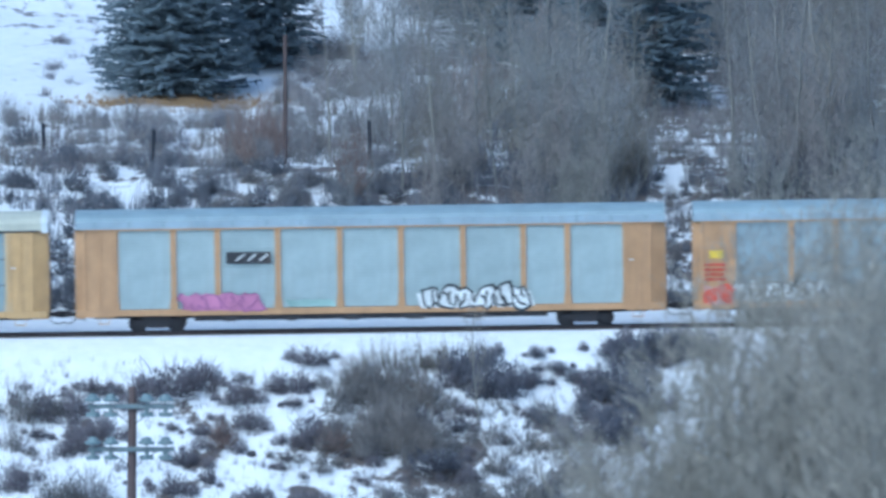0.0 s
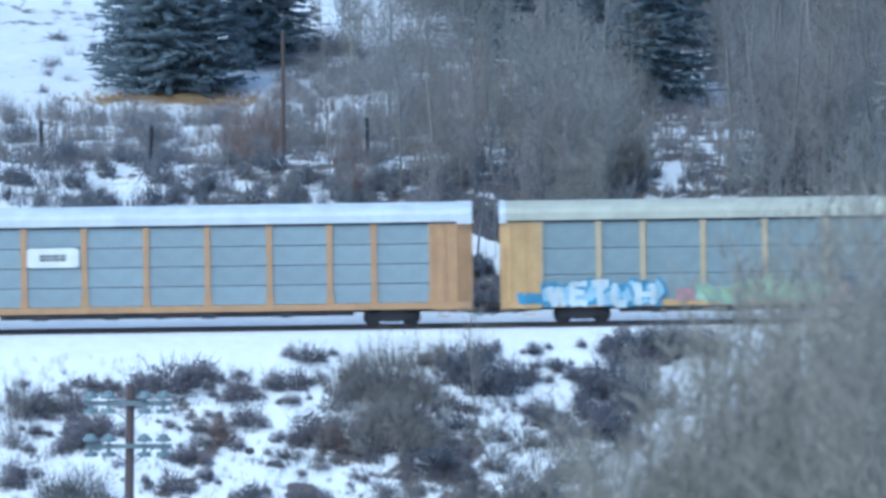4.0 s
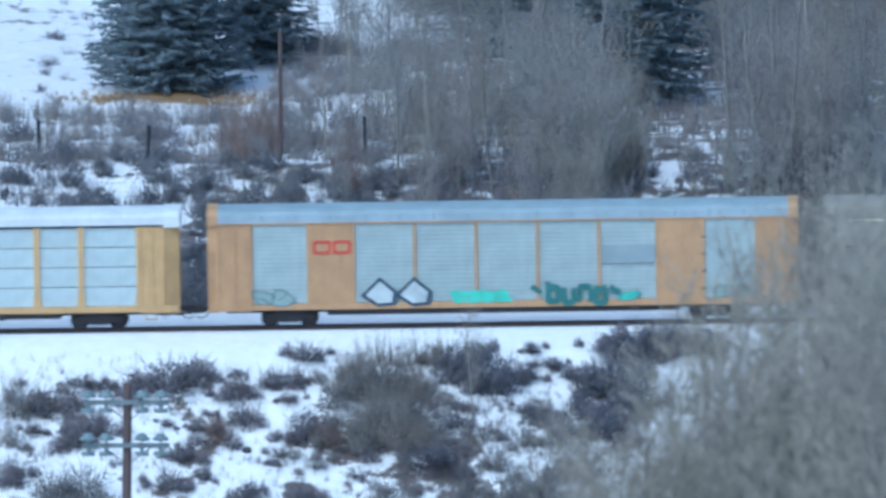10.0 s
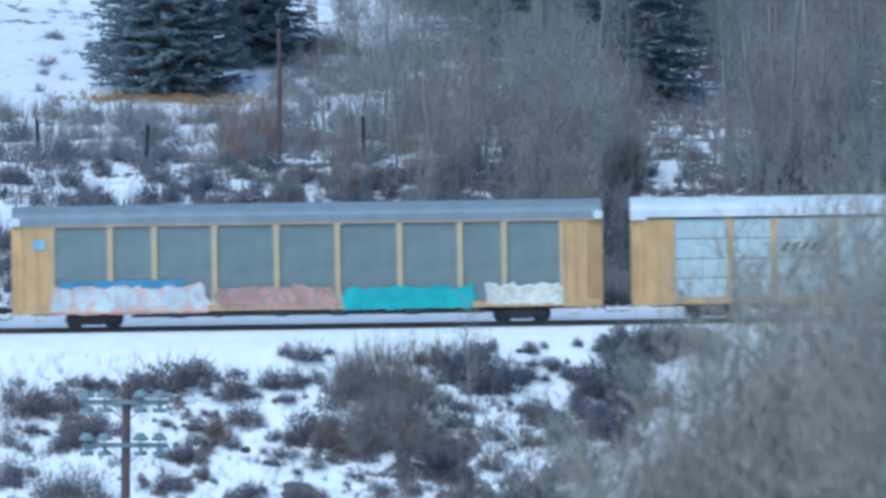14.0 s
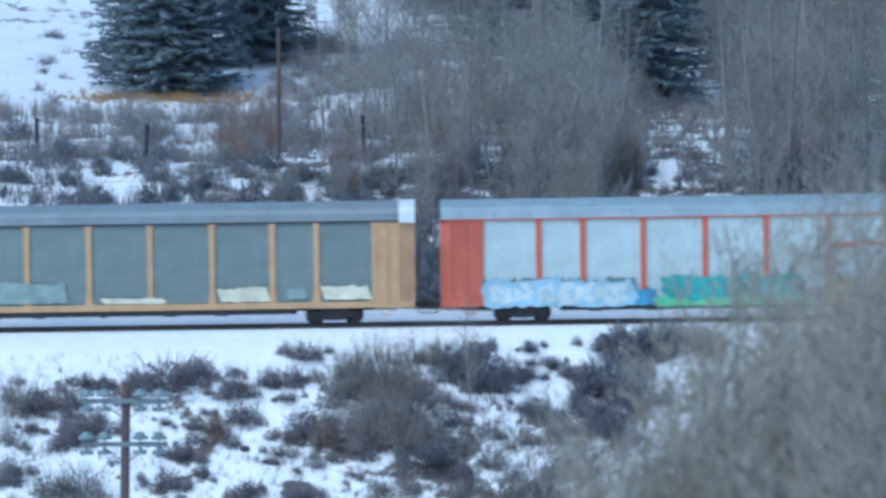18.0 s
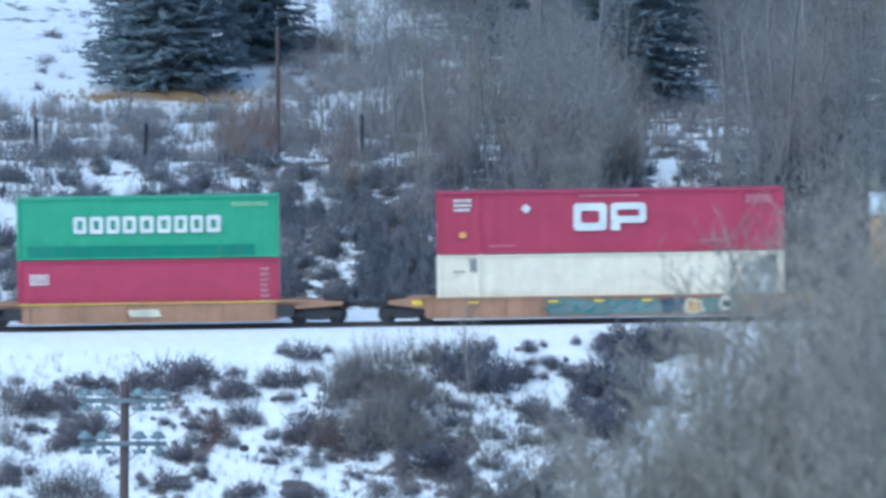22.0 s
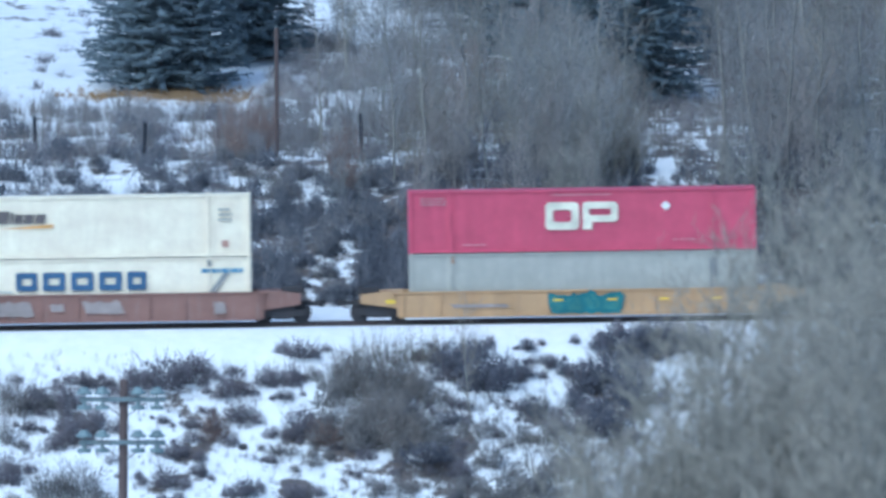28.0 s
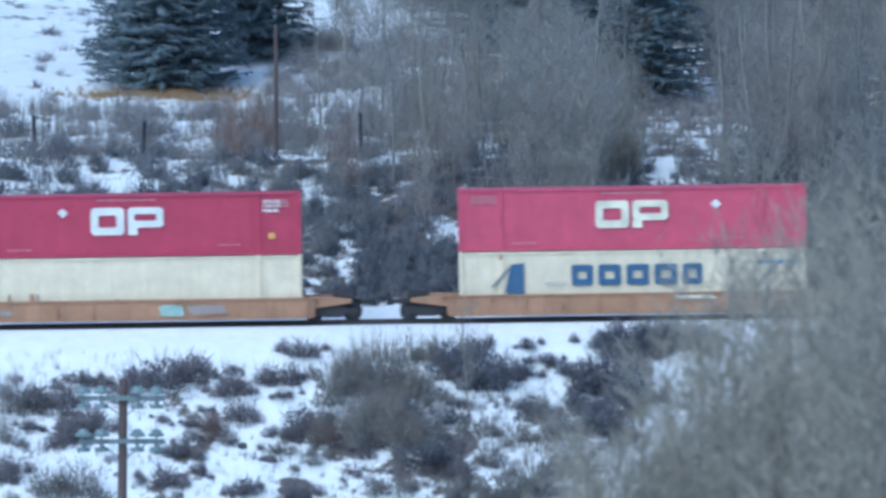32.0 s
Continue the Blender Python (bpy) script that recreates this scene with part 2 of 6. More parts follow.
def ground_z(x, d):
    base = np.interp(d, LAND_D, LAND_Z) + GRADE * np.clip(x, -450, 450) * np.clip(1 - (np.abs(d) - 60) / 200, 0, 1)
    rough = np.clip((np.abs(d - 1.5) - 4.5) / 4, 0, 1) * np.clip(1 - (np.abs(d) - 120) / 100, 0, 1)
    return base + 0.16 * rough * ripple(x, d)


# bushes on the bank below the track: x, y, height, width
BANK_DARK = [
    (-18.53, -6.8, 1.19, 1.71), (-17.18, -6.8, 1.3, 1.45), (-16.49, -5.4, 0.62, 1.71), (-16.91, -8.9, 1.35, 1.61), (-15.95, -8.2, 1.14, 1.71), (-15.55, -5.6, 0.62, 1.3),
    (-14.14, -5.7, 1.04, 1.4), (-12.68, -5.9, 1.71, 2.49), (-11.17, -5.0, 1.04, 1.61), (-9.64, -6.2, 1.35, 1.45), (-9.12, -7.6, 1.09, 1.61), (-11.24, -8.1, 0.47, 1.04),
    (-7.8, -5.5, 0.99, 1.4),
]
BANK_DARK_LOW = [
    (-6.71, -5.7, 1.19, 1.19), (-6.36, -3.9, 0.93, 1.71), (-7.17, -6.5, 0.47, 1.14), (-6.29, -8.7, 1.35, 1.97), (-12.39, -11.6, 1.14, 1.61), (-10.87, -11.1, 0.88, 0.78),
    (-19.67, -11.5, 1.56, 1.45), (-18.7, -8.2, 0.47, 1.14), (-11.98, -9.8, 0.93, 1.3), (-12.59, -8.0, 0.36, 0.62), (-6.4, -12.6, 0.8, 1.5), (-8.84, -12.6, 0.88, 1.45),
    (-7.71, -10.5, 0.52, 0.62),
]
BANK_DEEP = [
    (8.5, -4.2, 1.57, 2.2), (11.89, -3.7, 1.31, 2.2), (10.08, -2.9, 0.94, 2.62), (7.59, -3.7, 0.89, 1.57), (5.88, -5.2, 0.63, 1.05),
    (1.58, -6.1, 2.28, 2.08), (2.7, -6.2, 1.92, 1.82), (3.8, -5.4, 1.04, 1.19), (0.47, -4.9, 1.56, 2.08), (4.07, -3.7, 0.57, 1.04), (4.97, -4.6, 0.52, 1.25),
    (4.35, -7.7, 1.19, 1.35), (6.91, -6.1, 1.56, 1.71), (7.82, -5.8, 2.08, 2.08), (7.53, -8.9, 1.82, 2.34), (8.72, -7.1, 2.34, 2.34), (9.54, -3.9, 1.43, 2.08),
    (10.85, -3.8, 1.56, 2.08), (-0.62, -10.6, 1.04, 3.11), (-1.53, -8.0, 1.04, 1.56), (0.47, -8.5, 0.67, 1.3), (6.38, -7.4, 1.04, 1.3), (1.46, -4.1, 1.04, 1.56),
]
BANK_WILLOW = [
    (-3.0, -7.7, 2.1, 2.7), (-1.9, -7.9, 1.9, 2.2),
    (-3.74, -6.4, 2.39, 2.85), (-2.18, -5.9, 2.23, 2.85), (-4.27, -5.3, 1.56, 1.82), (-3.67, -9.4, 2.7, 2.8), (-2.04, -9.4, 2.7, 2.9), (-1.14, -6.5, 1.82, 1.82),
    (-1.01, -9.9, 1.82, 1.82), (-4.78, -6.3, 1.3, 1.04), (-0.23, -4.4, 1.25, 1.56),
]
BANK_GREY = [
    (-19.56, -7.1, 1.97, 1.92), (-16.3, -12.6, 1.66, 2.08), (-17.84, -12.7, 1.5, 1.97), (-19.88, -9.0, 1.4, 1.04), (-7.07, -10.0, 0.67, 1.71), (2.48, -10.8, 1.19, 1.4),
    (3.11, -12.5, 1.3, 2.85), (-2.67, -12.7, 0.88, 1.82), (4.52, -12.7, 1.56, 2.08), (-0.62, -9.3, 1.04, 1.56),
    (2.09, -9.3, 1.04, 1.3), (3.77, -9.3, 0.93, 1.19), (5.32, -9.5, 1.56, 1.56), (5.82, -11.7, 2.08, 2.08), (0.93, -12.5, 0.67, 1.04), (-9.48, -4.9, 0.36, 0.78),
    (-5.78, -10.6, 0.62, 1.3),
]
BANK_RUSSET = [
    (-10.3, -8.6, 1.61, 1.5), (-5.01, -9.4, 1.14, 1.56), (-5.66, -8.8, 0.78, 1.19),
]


def build_ground():
    far = [30, 36, 44, 55, 70, 90, 120, 160, 220, 300, 400, 520, 700, 1000, 1600, 3000]
    xs = np.array([-v for v in far[::-1]] + list(np.arange(-28, 28.1, 0.4)) + far, float)
    ds = np.array([-3000, -1500, -900, -700, -640, -620, -600, -560, -520, -480, -440, -400, -350, -300, -250, -200, -150, -110, -80, -60, -45, -35, -28, -22]
                  + list(np.arange(-18, 30, 0.35)) + list(np.arange(30, 110, 0.9)) + [115, 122, 132, 145, 160, 200, 260, 340, 500, 800, 1400, 3000], float)
    gx, gd = np.meshgrid(xs, ds)
    gz = ground_z(gx, gd)
    n, k = len(xs), len(ds)
    i, j = np.meshgrid(np.arange(n - 1), np.arange(k - 1))
    a = (j * n + i).ravel()
    me = quick_mesh("ground", np.stack([gx.ravel(), gd.ravel(), gz.ravel()], 1), np.stack([a, a + 1, a + n + 1, a + n], 1), SNOW)
    bare = np.interp(gd, [-40, -16, -9, -5.2, -4.2, 4.4, 6, 10, 24, 30, 56, 62, 75, 120], [0.12, 0.05, 0.0, -0.10, -0.5, -0.5, -0.15, 0.07, 0.06, 0.05, 0.04, -0.06, -0.02, 0.1])
    # bare ground stands for shaded bank snow below saplings; bare leaf litter under bushes
    bare += 0.04 * np.clip((gx + 1.5) / 3, 0, 1) * (gd < -7.0)
    litter = np.zeros_like(bare)
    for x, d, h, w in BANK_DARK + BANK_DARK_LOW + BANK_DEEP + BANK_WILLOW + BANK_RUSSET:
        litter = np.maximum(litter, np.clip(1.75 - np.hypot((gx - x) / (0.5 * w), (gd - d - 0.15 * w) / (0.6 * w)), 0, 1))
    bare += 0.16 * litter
    # a clean snowy path slants down the slope behind the line
    ax, ad, bx, bd = 0.16, 17.48, 4.92, 10.96
    k = np.clip(((gx - ax) * (bx - ax) + (gd - ad) * (bd - ad)) / ((bx - ax) ** 2 + (bd - ad) ** 2), 0, 1)
    off = np.hypot(gx - ax - k * (bx - ax), gd - ad - k * (bd - ad))
    bare -= 0.7 * np.clip(1.15 - off + 0.22 * np.sin(gx * 3.1 + gd * 1.7), 0, 1) * np.clip(0.15 + 1.6 * k, 0, 1)
    # extra bare ground towards the right dims the snow as shade would
    bare += np.clip((gx + 4) / 60, 0, 0.08) * (gd > 8)
    # bare ground imitates dim, tree-shaded snow behind the middle of the line
    bare += 0.11 * np.clip((gx + 15) / 2, 0, 1) * np.clip((1.5 - gx) / 2, 0, 1) * (gd > 8.5) * (gd < 27) * (off > 1.4)
    # an open snowy gap between the saplings
    bare -= 0.02 * np.clip(2.6 - np.abs(gx - 12.2), 0, 1) * (gd > 9) * (gd < 27)
    bare += 0.16 * np.clip((gx - 13.5) / 3, 0, 1) * (gd > 8) + 0.14 * np.clip((gx + 1) / 5, 0, 1) * (gd > 62) + 0.16 * np.clip((gx + 4) / 2, 0, 1) * (gx < 9.5) * (gd > 8.5) * (gd < 22) * (off > 1.3)
    bare -= 0.5 * np.clip(1.3 - np.hypot((gx - 21.2) / 0.9, (gd - 58.5) / 2.5), 0, 1)
    me.attributes.new("bare", "FLOAT", "POINT").data.foreach_set("value", bare.ravel().astype(np.float32))
    me.polygons.foreach_set("use_smooth", np.ones(len(me.polygons), bool))
    return tagged(new("ground", me), "patchy snow over brown earth on a railway hillside", "ground", kind="structure")


build_ground()


def slope_pose(x, d, z=0.0, rz=0.0):
    return pose(x, d, float(ground_z(x, d)) + z, 0, 0, rz)


def build_track():
    track = thing("railway_track", "snow-dusted single railway track on a low embankment", "railway", m=pose(0, TRACK_Y, RAIL_Z, 0, -math.degrees(math.atan(GRADE)), 0))
    track["kind"] = "structure"
    prof = [(-0.07, -0.172), (0.07, -0.172), (0.07, -0.155), (0.012, -0.13), (0.012, -0.045), (0.037, -0.035), (0.037, 0), (-0.037, 0), (-0.037, -0.035), (-0.012, -0.045), (-0.012, -0.13), (-0.07, -0.155)]
    for side in (-0.755, 0.755):
        bm = bmesh.new()
        prism(bm, [(side + a, b) for a, b in prof], -448, 448, "x")
        part("rail", bm, STEEL, track, "rusty steel rail")
    bm = bmesh.new()
    box(bm, -0.115, 0.115, -1.3, 1.3, -0.34, -0.172)
    tie = finish("railway_tie", bm, TIE, 0.008)
    for i in range(104):
        ob = part("railway_tie", tie, TIE, track)
        ob.location.x = -26.8 + i * 0.52
    bm = bmesh.new()
    for i in range(-850, 851):
        if abs(i * 0.52) > 27.1:
            box(bm, i * 0.52 - 0.115, i * 0.52 + 0.115, -1.3, 1.3, -0.34, -0.172)
    rest = part("railway_ties", bm, TIE, track, "far run of dark timber ties")
    rest["kind"] = "stuff"


build_track()


# ---- rolling stock: shared pieces ----
def wheelset_mesh():
    """Two flanged wheels pressed on one axle, centred on the axle."""
    bm = bmesh.new()
    prof = [(0.0, -0.03), (0.10, -0.05), (0.14, -0.015), (0.33, -0.01), (0.36, -0.065), (0.42, -0.065), (0.425, 0.03), (0.455, 0.035), (0.455, 0.065), (0.36, 0.065), (0.33, 0.03), (0.14, 0.035), (0.0, 0.04)]
    seg = 20
    for s in (-1, 1):
        rings = [[bm.verts.new((r * math.cos(i * math.tau / seg), s * (0.755 - w), r * math.sin(i * math.tau / seg))) for i in range(seg)] for r, w in prof]
        for a, c in zip(rings, rings[1:]):
            for i in range(seg):
                bm.faces.new((a[i], a[(i + 1) % seg], c[(i + 1) % seg], c[i]))
    bmesh.ops.remove_doubles(bm, verts=bm.verts[:], dist=0.0005)
    disc(bm, 0, 0, 0, 0.085, 0.98, "y", 12)
    return finish("wheelset", bm, IRON)


def side_frame_mesh():
    bm = bmesh.new()
    out = [(-1.12, 0.44), (-1.12, 0.60), (-0.70, 0.62), (-0.45, 0.82), (0.45, 0.82), (0.70, 0.62), (1.12, 0.60), (1.12, 0.44), (0.72, 0.40), (0.38, 0.20), (-0.38, 0.20), (-0.72, 0.40)]
    prism(bm, out, -0.07, 0.07, "y")
    for s in (-0.89, 0.89):
        disc(bm, s, -0.09, 0.45, 0.13, 0.06)
    return finish("side_frame", bm, IRON)


def spring_mesh():
    """A nest of coil springs, its coils as ridges."""
    bm, edge = bmesh.new(), []
    for k in range(5):
        edge += [(0.30, 0.30 + k * 0.075), (0.34, 0.335 + k * 0.075)]
    prism(bm, edge + [(-a, b) for a, b in edge[::-1]], -0.06, 0.06, "y")
    return finish("spring_nest", bm, IRON)


def coupler_mesh():
    bm = bmesh.new()
    box(bm, -0.10, 0.42, -0.09, 0.09, -0.11, 0.10)
    prism(bm, [(0.40, -0.14), (0.62, -0.20), (0.72, -0.05), (0.64, 0.02), (0.70, 0.13), (0.60, 0.20), (0.40, 0.12)], -0.15, 0.15, "z")
    return finish("coupler", bm, IRON, 0.012)


WHEELSET, FRAME_SIDE, SPRINGS, COUPLER = wheelset_mesh(), side_frame_mesh(), spring_mesh(), coupler_mesh()
WHEEL_RADIUS, WHEELSETS = 0.425, []


def truck(car, x):
    bm = bmesh.new()
    box(bm, -0.22, 0.22, -1.0, 1.0, 0.45, 0.72)
    box(bm, -0.85, 0.85, -0.25, 0.25, 0.50, 0.62)
    t = part("truck", bm, IRON, car, "grimy two-axle truck", 0.02)
    t.location.x = x
    for y in (-1.0, 1.0):
        f = part("side_frame", FRAME_SIDE, IRON, t)
        f.location.y = y
        g = part("spring_nest", SPRINGS, IRON, t)
        g.location.y = y * 1.03
    for a in (-0.89, 0.89):
        w = part("wheelset", WHEELSET, IRON, t)
        w.matrix_parent_inverse = Matrix.Translation((a, 0, WHEEL_RADIUS))
        WHEELSETS.append(w)
    return t


def couplers(car, half, z=0.86):
    for s in (-1, 1):
        c = part("coupler", COUPLER, IRON, car)
        c.location = (s * half, 0, z)
        if s < 0:
            c.rotation_euler.z = math.pi
        bm = bmesh.new()
        pts = [(half * s + s * 0.04, -0.35, z - 0.05), (half * s + s * 0.2, -0.33, z - 0.36), (half * s + s * 0.5, -0.32, z - 0.44), (half * s + s * 0.70, -0.32, z - 0.34)]
        for p, q in zip(pts, pts[1:]):
            p, q = Vector(p), Vector(q)
            u = (q - p).normalized()
            w = u.cross(Vector((0, 1, 0))) * 0.025
            ring1 = [bm.verts.new(p + k) for k in (w, Vector((0, 0.025, 0)), -w, Vector((0, -0.025, 0)))]
            ring2 = [bm.verts.new(q + k) for k in (w, Vector((0, 0.025, 0)), -w, Vector((0, -0.025, 0)))]
            for i in range(4):
                bm.faces.new((ring1[i], ring1[(i + 1) % 4], ring2[(i + 1) % 4], ring2[i]))
        part("brake_hose", bm, IRON, car)


def ribbed_panel(name, w, h, mat, ribs, depth=0.0035):
    """A sheet standing in x and z, with level corrugations towards -y."""
    prof, step = [], h / ribs
    for i in range(ribs):
        z = i * step
        prof += [(0, z + 0.06 * step), (-depth, z + 0.30 * step), (-depth, z + 0.62 * step), (0, z + 0.86 * step)]
    prof = [(0, 0)] + prof + [(0, h), (0.03, h), (0.03, 0)]
    bm = bmesh.new()
    prism(bm, prof, -w / 2, w / 2, "x")
    return finish(name, bm, mat)


# ---- sprayed writing: bent strokes over a ragged cloud of colour ----
def ragged(rng, x0, x1, z0, z1, bite=0.12, n=26):
    out = []
    for i in range(n):
        u = i / n
        x = x0 + (x1 - x0) * u
        out.append((x, z1 - rng.uniform(0, bite) * (z1 - z0) * 2.2))
    for i in range(n):
        u = i / n
        out.append((x1 - (x1 - x0) * u, z0 + rng.uniform(0, bite) * (z1 - z0)))
    return out


def sheet(bm, outline, y, thick=0.003):
    """A flat sprayed patch facing -y, made as a strip between its upper and lower edge."""
    n = len(outline) // 2
    top, low = outline[:n], outline[n:][::-1]
    f = [[bm.verts.new((x, y, z)) for x, z in row] for row in (top, low)]
    b = [[bm.verts.new((x, y + thick, z)) for x, z in row] for row in (top, low)]
    for i in range(n - 1):
        bm.faces.new((f[0][i], f[0][i + 1], f[1][i + 1], f[1][i]))
        bm.faces.new((f[0][i], b[0][i], b[0][i + 1], f[0][i + 1]))
        bm.faces.new((f[1][i], f[1][i + 1], b[1][i + 1], b[1][i]))


def stroke(bm, p, q, w, y, bend=0.0):
    p, q = Vector(p), Vector(q)
    side = Vector((-(q - p).y, (q - p).x)).normalized()
    pts = [p.lerp(q, k / 4) + side * bend * math.sin(k / 4 * math.pi) for k in range(5)]
    for a, c in zip(pts, pts[1:]):
        s = Vector((-(c - a).y, (c - a).x)).normalized() * w / 2
        e = (c - a).normalized() * w * 0.12
        q4 = [a - e + s, c + e + s, c + e - s, a - e - s]
        lo = [bm.verts.new((v.x, y, v.y)) for v in q4]
        hi = [bm.verts.new((v.x, y + 0.003, v.y)) for v in q4]
        bm.faces.new(lo)
        for i in range(4):
            bm.faces.new((lo[i], lo[(i + 1) % 4], hi[(i + 1) % 4], hi[i]))


def blob(rng, cx, cz, w, h):
    """A bent, notched sprayed form as a ring of points round its middle."""
    n, lean, out = 11, rng.uniform(-0.22, 0.22), []
    for i in range(n):
        a = i * math.tau / n + rng.uniform(-0.16, 0.16)
        k = (abs(math.cos(a)) ** 6 + abs(math.sin(a)) ** 6) ** (-1 / 6) * rng.uniform(0.60, 1.10)
        z = math.sin(a) * k * h / 2
        out.append((cx + math.cos(a) * k * w / 2 + lean * z, cz + z))
    return out


def fan(pts, y):
    bm = bmesh.new()
    cx, cz = sum(p[0] for p in pts) / len(pts), sum(p[1] for p in pts) / len(pts)
    mid, n = bm.verts.new((cx, y, cz)), len(pts)
    lo = [bm.verts.new((x, y, z)) for x, z in pts]
    hi = [bm.verts.new((x, y + 0.003, z)) for x, z in pts]
    for i in range(n):
        bm.faces.new((mid, lo[i], lo[(i + 1) % n]))
        bm.faces.new((lo[i], hi[i], hi[(i + 1) % n], lo[(i + 1) % n]))
    return bm


def graffiti(car, x0, x1, z0, z1, fill, line, cloud=None, letters=5, seed=1, y=-1.515, weight=0.2):
    rng = random.Random(seed)
    if cloud:
        bm = bmesh.new()
        sheet(bm, ragged(rng, x0, x1, z0, z1, 0.10, max(10, int((x1 - x0) * 5))), y)
        part("graffiti_cloud", bm, SPRAY[cloud], car, cloud.replace("_", " ") + " sprayed patch")
    if not (letters and line):
        return
    w, h = (x1 - x0) / letters, z1 - z0
    for i in range(letters):
        cx, cz = x0 + (i + 0.5) * w + rng.uniform(-0.05, 0.05) * w, (z0 + z1) / 2 + rng.uniform(-0.06, 0.06) * h
        ring = blob(rng, cx, cz, w * rng.uniform(1.12, 1.42), h * rng.uniform(0.85, 1.08))
        form = part("graffiti_outline", fan(ring, y - 0.004 - 0.001 * (i % 2)), SPRAY[line], car, line.replace("_", " ") + " sprayed outline")
        if fill:
            k = 1 - weight * 1.1
            part("graffiti_fill", fan([(cx + (a - cx) * k, cz + (b - cz) * (k + 0.06)) for a, b in ring], y - 0.009 - 0.001 * (i % 2)), SPRAY[fill], form, fill.replace("_", " ") + " sprayed fill")
        for _ in range(rng.randint(1, 2)):
            bm = bmesh.new()
            sx, sz = cx + rng.uniform(-0.2, 0.2) * w, cz + rng.uniform(-0.2, 0.2) * h
            dx, dz = rng.uniform(-0.28, 0.28) * w, rng.choice((-1, 1)) * rng.uniform(0.1, 0.3) * h
            stroke(bm, (sx - dx, sz - dz), (sx + dx, sz + dz), 0.09 * h, y - 0.014, rng.uniform(-0.12, 0.12) * h)
            part("graffiti_slash", bm, SPRAY[line], form)


STROKES = {
    "arch": (((0, 0), (0, 1)), ((0, 1), (1, 1)), ((1, 1), (1, 0))), "cross": (((0, 1), (1, 1)), ((0.5, 1), (0.5, 0))), "comb": (((0, 0), (0, 1)), ((0, 1), (1, 1)), ((0, 0.5), (0.8, 0.5)), ((0, 0), (1, 0))),
    "gate": (((0, 0), (0, 1)), ((0, 0.5), (1, 0.5)), ((1, 0), (1, 1))), "vee": (((0, 1), (0.5, 0)), ((0.5, 0), (1, 1))), "peak": (((0, 0), (0.5, 1)), ((0.5, 1), (1, 0)), ((0.25, 0.4), (0.75, 0.4))),
    "foot": (((0, 1), (0, 0)), ((0, 0), (0.7, 0))), "cup": (((0, 1), (0, 0)), ((0, 0), (1, 0)), ((1, 0), (1, 1))), "loop": (((0, 0), (0, 1)), ((0, 1), (1, 1)), ((1, 1), (1, 0)), ((1, 0), (0, 0))),
    "stem_loop": (((0, 0), (0, 1.35)), ((0, 0.9), (1, 0.9)), ((1, 0.9), (1, 0)), ((1, 0), (0, 0))), "zig": (((0, 1), (0.4, 0)), ((0.4, 0), (0.6, 1)), ((0.6, 1), (1, 0))), "tick": (((0, 1.1), (0.8, 0.7)),)}


def sprayed_letters(car, kinds, x0, x1, z0, z1, mat, seed, w=0.26, y=-1.53, lean=0.0):
    """Chunky hand-sprayed letters side by side, each of a few bent strokes."""
    rng, step, h = random.Random(seed), (x1 - x0) / len(kinds), z1 - z0
    for i, kind in enumerate(kinds):
        bm, dz, tall = bmesh.new(), rng.uniform(-0.08, 0.08) * h, rng.uniform(0.85, 1.1)
        for k, (p, q) in enumerate(STROKES[kind]):
            at = [(x0 + step * (i + 0.14 + 0.68 * a) + lean * b * h, z0 + dz + b * h * tall) for a, b in (p, q)]
            stroke(bm, at[0], at[1], w * rng.uniform(0.8, 1.3), y - 0.001 * k, rng.uniform(-0.1, 0.1) * h)
        part("graffiti_letter", bm, mat, car)


def patch(car, name, x0, x1, z0, z1, mat, label="", y=-1.515, corner=0.0):
    bm = bmesh.new()
    c = min(corner, (x1 - x0) / 2.2, (z1 - z0) / 2.2)
    if c:
        out = [(x0 + c, z0), (x1 - c, z0), (x1, z0 + c), (x1, z1 - c), (x1 - c, z1), (x0 + c, z1), (x0, z1 - c), (x0, z0 + c)]
        prism(bm, out, y, y + 0.004, "y")
    else:
        box(bm, x0, x1, y, y + 0.004, z0, z1)
    return part(name, bm, mat, car, label)


def blocks(car, name, x0, x1, z0, z1, widths, mat, label, y=-1.515, gap=0.2):
    """A row of plain chamfered blocks, each with an oblong hole, that stands for a word."""
    tot, x = sum(widths), x0
    for w in widths:
        wide = (x1 - x0) * w / tot
        a, b, c = x, x + wide * (1 - gap), 0.09 * (z1 - z0)
        bm = bmesh.new()
        framed(bm, a, b, z0, z1, 0.31 * min(wide * (1 - gap), z1 - z0), y, c)
        last = part(name, bm, mat, car, label)
        x += wide
    return last


def framed(bm, x0, x1, z0, z1, t, y, c=0.14):
    """A chamfered block with an oblong hole."""
    out = [(x0 + c, z0), (x1 - c, z0), (x1, z0 + c), (x1, z1 - c), (x1 - c, z1), (x0 + c, z1), (x0, z1 - c), (x0, z0 + c)]
    mx, mz = (x0 + x1) / 2, (z0 + z1) / 2
    kx, kz = 1 - 2 * t / (x1 - x0), 1 - 2 * t / (z1 - z0)
    rings = [[bm.verts.new((mx + (a - mx) * k, yy, mz + (b - mz) * q)) for a, b in out] for k, q, yy in ((1, 1, y + 0.004), (1, 1, y), (kx, kz, y), (kx, kz, y + 0.004))]
    for a, b in zip(rings, rings[1:]):
        for i in range(8):
            bm.faces.new((a[i], a[(i + 1) % 8], b[(i + 1) % 8], b[i]))


